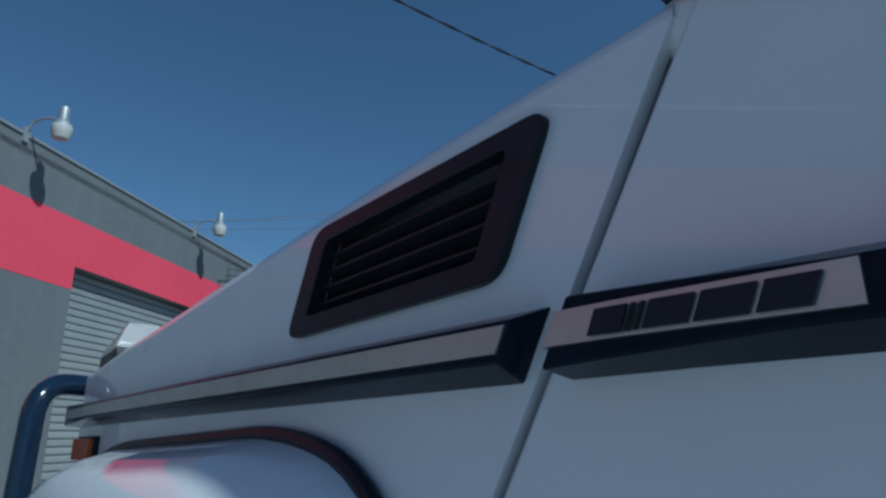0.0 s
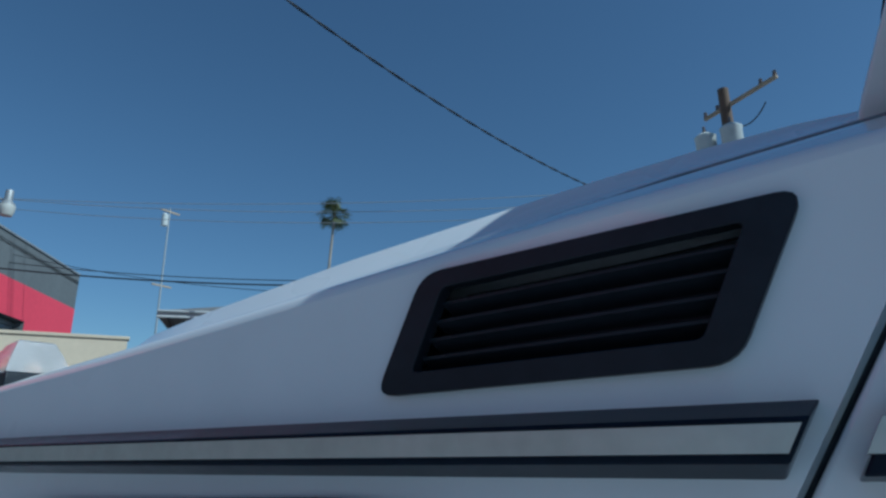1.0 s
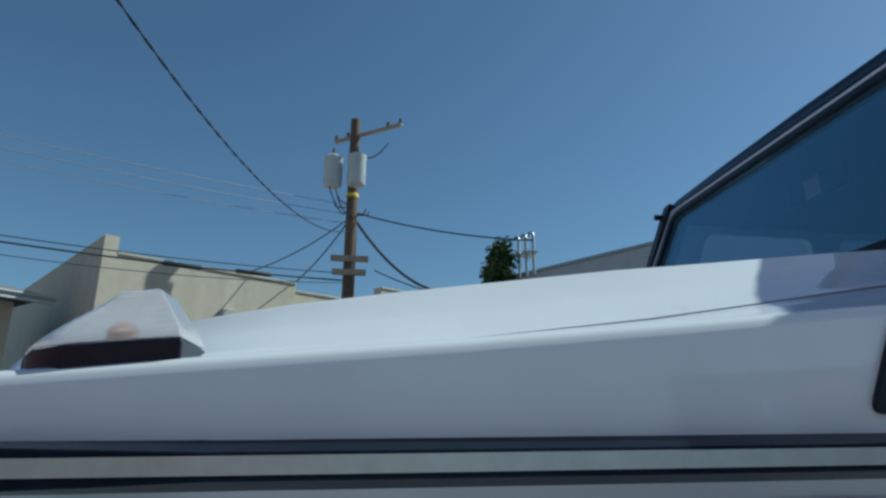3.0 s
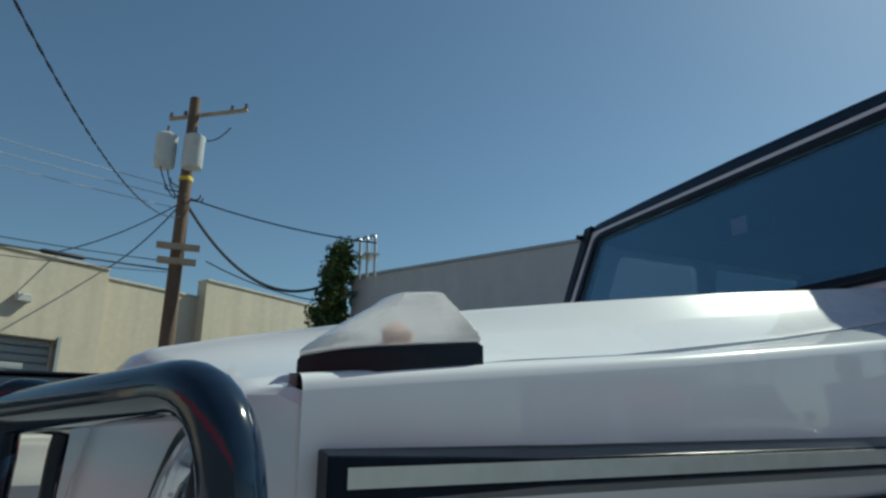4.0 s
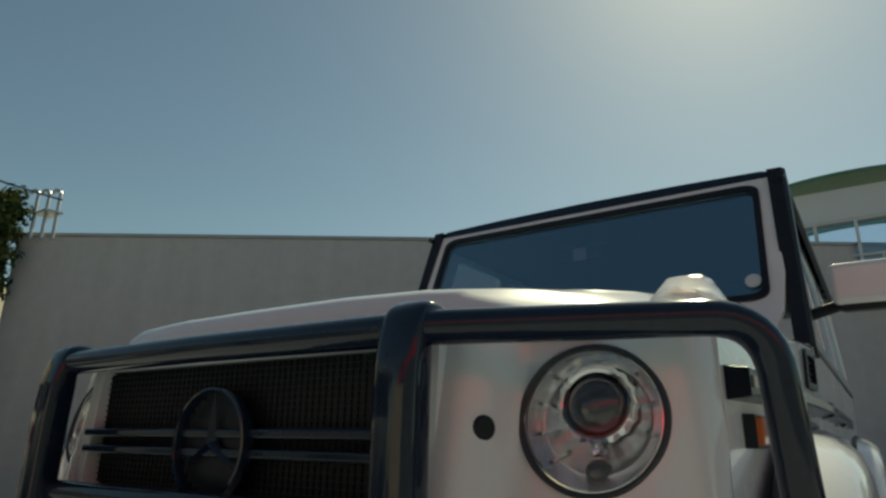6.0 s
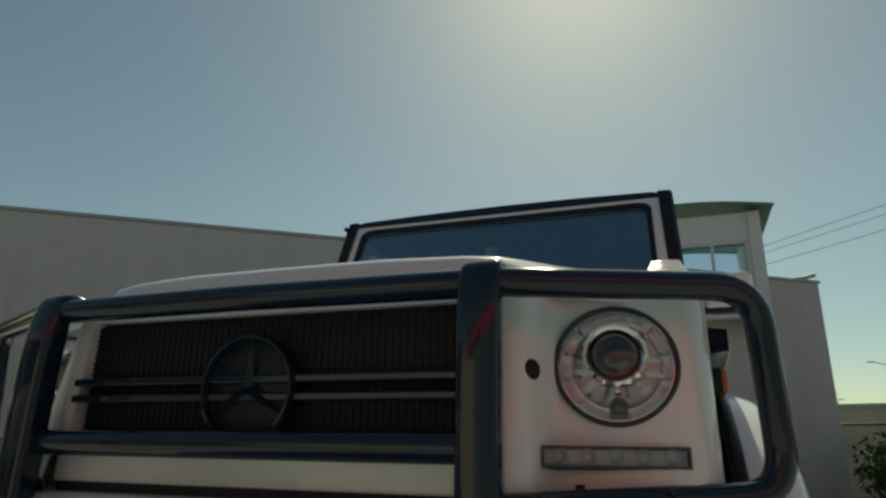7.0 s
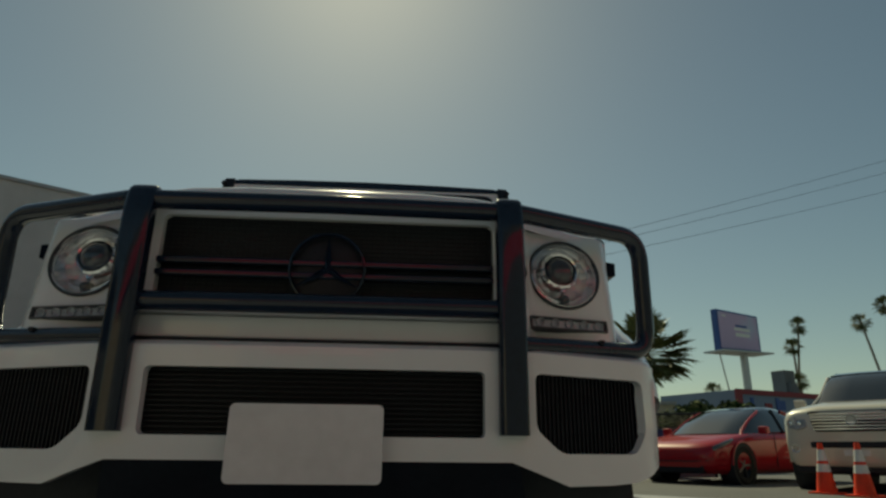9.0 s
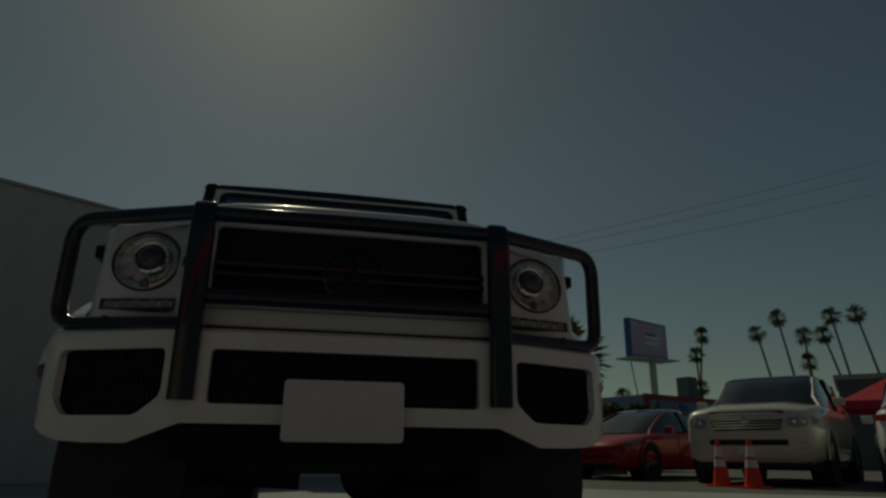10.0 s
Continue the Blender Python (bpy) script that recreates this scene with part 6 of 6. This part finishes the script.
part("body", grid(rows, closed=True, cap=True), M_BLUEBIN, binn, smooth=0, bevel=0.015)
part("lid", grid([[(x, y, z) for x, z in ((-0.9, 1.05), (-0.86, 1.09), (0.86, 1.09), (0.9, 1.05))] for y in (-0.55, 0.55)]), M_BLUEBIN, binn)
for k in range(5):
    part("rib", box(-0.7 + 0.35 * k - 0.03, -0.7 + 0.35 * k + 0.03, -0.53, -0.47, 0.3, 0.98), M_BLUEBIN, binn)
for sx in (-0.7, 0.7):
    for sy in (-0.32, 0.32):
        part("caster", lathe([(0.0, -0.03), (0.07, -0.03), (0.07, 0.03), (0, 0.03)], 12, "x", (sx, sy, 0.07)), M_RUBBER, binn)
    part("sleeve", box(min(sx * 1.2, sx * 1.32), max(sx * 1.2, sx * 1.32), -0.3, 0.3, 0.6, 0.72), M_BLUEBIN, binn)

# billboard
bb = thing("billboard", "large billboard with a faded lilac poster on a steel post", "billboard")
TL, BL, TR_, BR = Vector((27.13, 48.64, 12.02)), Vector((27.12, 48.65, 8.75)), Vector((31.68, 50.55, 11.87)), Vector((31.68, 50.6, 8.85))
ax = (TR_ - TL).normalized()
nb = ax.cross(Vector((0, 0, 1))).normalized()


def board(u, v, w=0.0):
    return BL.lerp(BR, u).lerp(TL.lerp(TR_, u), v) + nb * w


def slab(u0, u1, v0, v1, w0, w1):
    bm = bmesh.new()
    v = [bm.verts.new(board(u, q, w)) for u in (u0, u1) for w in (w0, w1) for q in (v0, v1)]
    for f in ((0, 1, 3, 2), (4, 6, 7, 5), (0, 4, 5, 1), (2, 3, 7, 6), (0, 2, 6, 4), (1, 5, 7, 3)):
        bm.faces.new([v[i] for i in f])
    return bm


part("frame", slab(-0.02, 1.02, -0.02, 1.02, -0.55, -0.02), M_SIGNBLUE, bb, smooth=0)
poster = part("poster", slab(0.02, 0.98, 0.03, 0.97, -0.02, 0.02), M_POSTER, bb, smooth=0)
for u0, u1, v0, v1, m in ((0.38, 0.78, 0.52, 0.6, M_REFLECT), (0.42, 0.7, 0.62, 0.68, M_SIGNBLUE), (0.4, 0.76, 0.36, 0.46, M_REFLECT), (0.1, 0.2, 0.85, 0.9, M_REFLECT)):
    part("bar", slab(u0, u1, v0, v1, 0.022, 0.03), m, poster, "plain bar of faded lettering", smooth=0)
part("catwalk", slab(-0.14, 1.1, -0.09, -0.05, -1.2, 0.9), M_STEEL, bb, smooth=0)
mast = board(0.65, 0.0, -0.4)
part("post", tube([(mast.x, mast.y, 0), (mast.x, mast.y, 9.0)], 0.32, 14), M_STEEL, bb)
thin = board(0.02, 0.0, -0.3)
part("conduit", tube([(thin.x + 1.0, thin.y + 0.6, 4), (thin.x, thin.y, 8.6)], 0.06, 8), M_STEEL, bb)

# low blue shop with a sign band
shop = thing("blue_shop", "low blue-grey shop with red trim and faded sign bars", "shop", pose(20.25, 34.71, 0, 0, 0, 21.7))
part("wall", box(0, 7.5, 0, 6, 0, 4.1), M_BLUEWALL, shop, smooth=0)
part("trim", box(-0.05, 7.55, -0.1, 0.0, 3.85, 4.15), M_SIGNRED, shop, smooth=0)
part("side_trim", box(-0.15, 0.35, -0.12, 0.0, 0, 4.12), M_SIGNRED, shop, smooth=0)
for x0, x1, z0, z1, m in ((1.1, 1.35, 2.9, 3.7, M_SIGNBLUE), (1.35, 1.85, 2.9, 3.1, M_SIGNBLUE), (2.3, 2.9, 2.95, 3.4, M_SIGNRED), (3.3, 3.6, 2.9, 3.75, M_SIGNBLUE), (3.6, 4.1, 3.05, 3.6, M_SIGNBLUE)):
    part("sign_bar", box(x0, x1, -0.06, 0.0, z0, z1), m, shop, smooth=0)
acu = part("rooftop_unit", box(5.9, 6.9, 1.0, 2.0, 4.1, 5.7), M_GREYWALL, shop, "dark grey rooftop air unit", bevel=0.05)
part("duct", box(6.05, 6.7, 0.75, 1.0, 4.1, 4.9), M_GREYWALL, acu)
# red canopy
tent = thing("red_canopy", "red canvas canopy on thin posts", "canopy", pose(17.79, 14.85, 0, 0, 0, -43.6))
bm = bmesh.new()
v = [bm.verts.new(p) for p in ((-1.5, -1.5, 2.1), (1.5, -1.5, 2.1), (1.5, 1.5, 2.1), (-1.5, 1.5, 2.1), (0, 0, 2.95), (-1.5, -1.5, 1.85), (1.5, -1.5, 1.85), (1.5, 1.5, 1.85), (-1.5, 1.5, 1.85))]
for f in ((0, 1, 4), (1, 2, 4), (2, 3, 4), (3, 0, 4), (0, 5, 6, 1), (1, 6, 7, 2), (2, 7, 8, 3), (3, 8, 5, 0)):
    bm.faces.new([v[i] for i in f])
part("canvas", bm, M_CANVAS, tent, smooth=0)
for x in (-1.45, 1.45):
    for y in (-1.45, 1.45):
        part("leg", tube([(x, y, 0), (x, y, 2.1)], 0.025, 8), M_STEEL, tent)
# dark shed behind the canopy
shed = thing("dark_shed", "low dark flat-roofed building", "building", pose(20.47, 19.92, 0, 0, 0, -43.6))
part("wall", box(0, 9, 0, 5, 0, 3.4), M_GREYWALL, shed, smooth=0)
part("roof_edge", box(-0.1, 9.1, -0.12, 5, 3.4, 3.6), M_METALCAP, shed, smooth=0)
# paler far buildings along the street
for x, y, a, w, h in ((4.5, 30.0, -20, 9.0, 2.6), (30.0, 30.0, -40, 14.0, 3.0)):
    b = thing("far_shop", "low pale building across the street", "building", pose(x, y, 0, 0, 0, a), "far shops")
    part("wall", box(0, w, 0, 6, 0, h), M_BEIGE, b, smooth=0)
    part("roof_edge", box(-0.1, w + 0.1, -0.1, 6, h, h + 0.15), M_METALCAP, b, smooth=0)
    part("window", box(1.0, 2.6, -0.05, 0.0, 0.9, 1.9), M_CARGLASS, b, smooth=0)
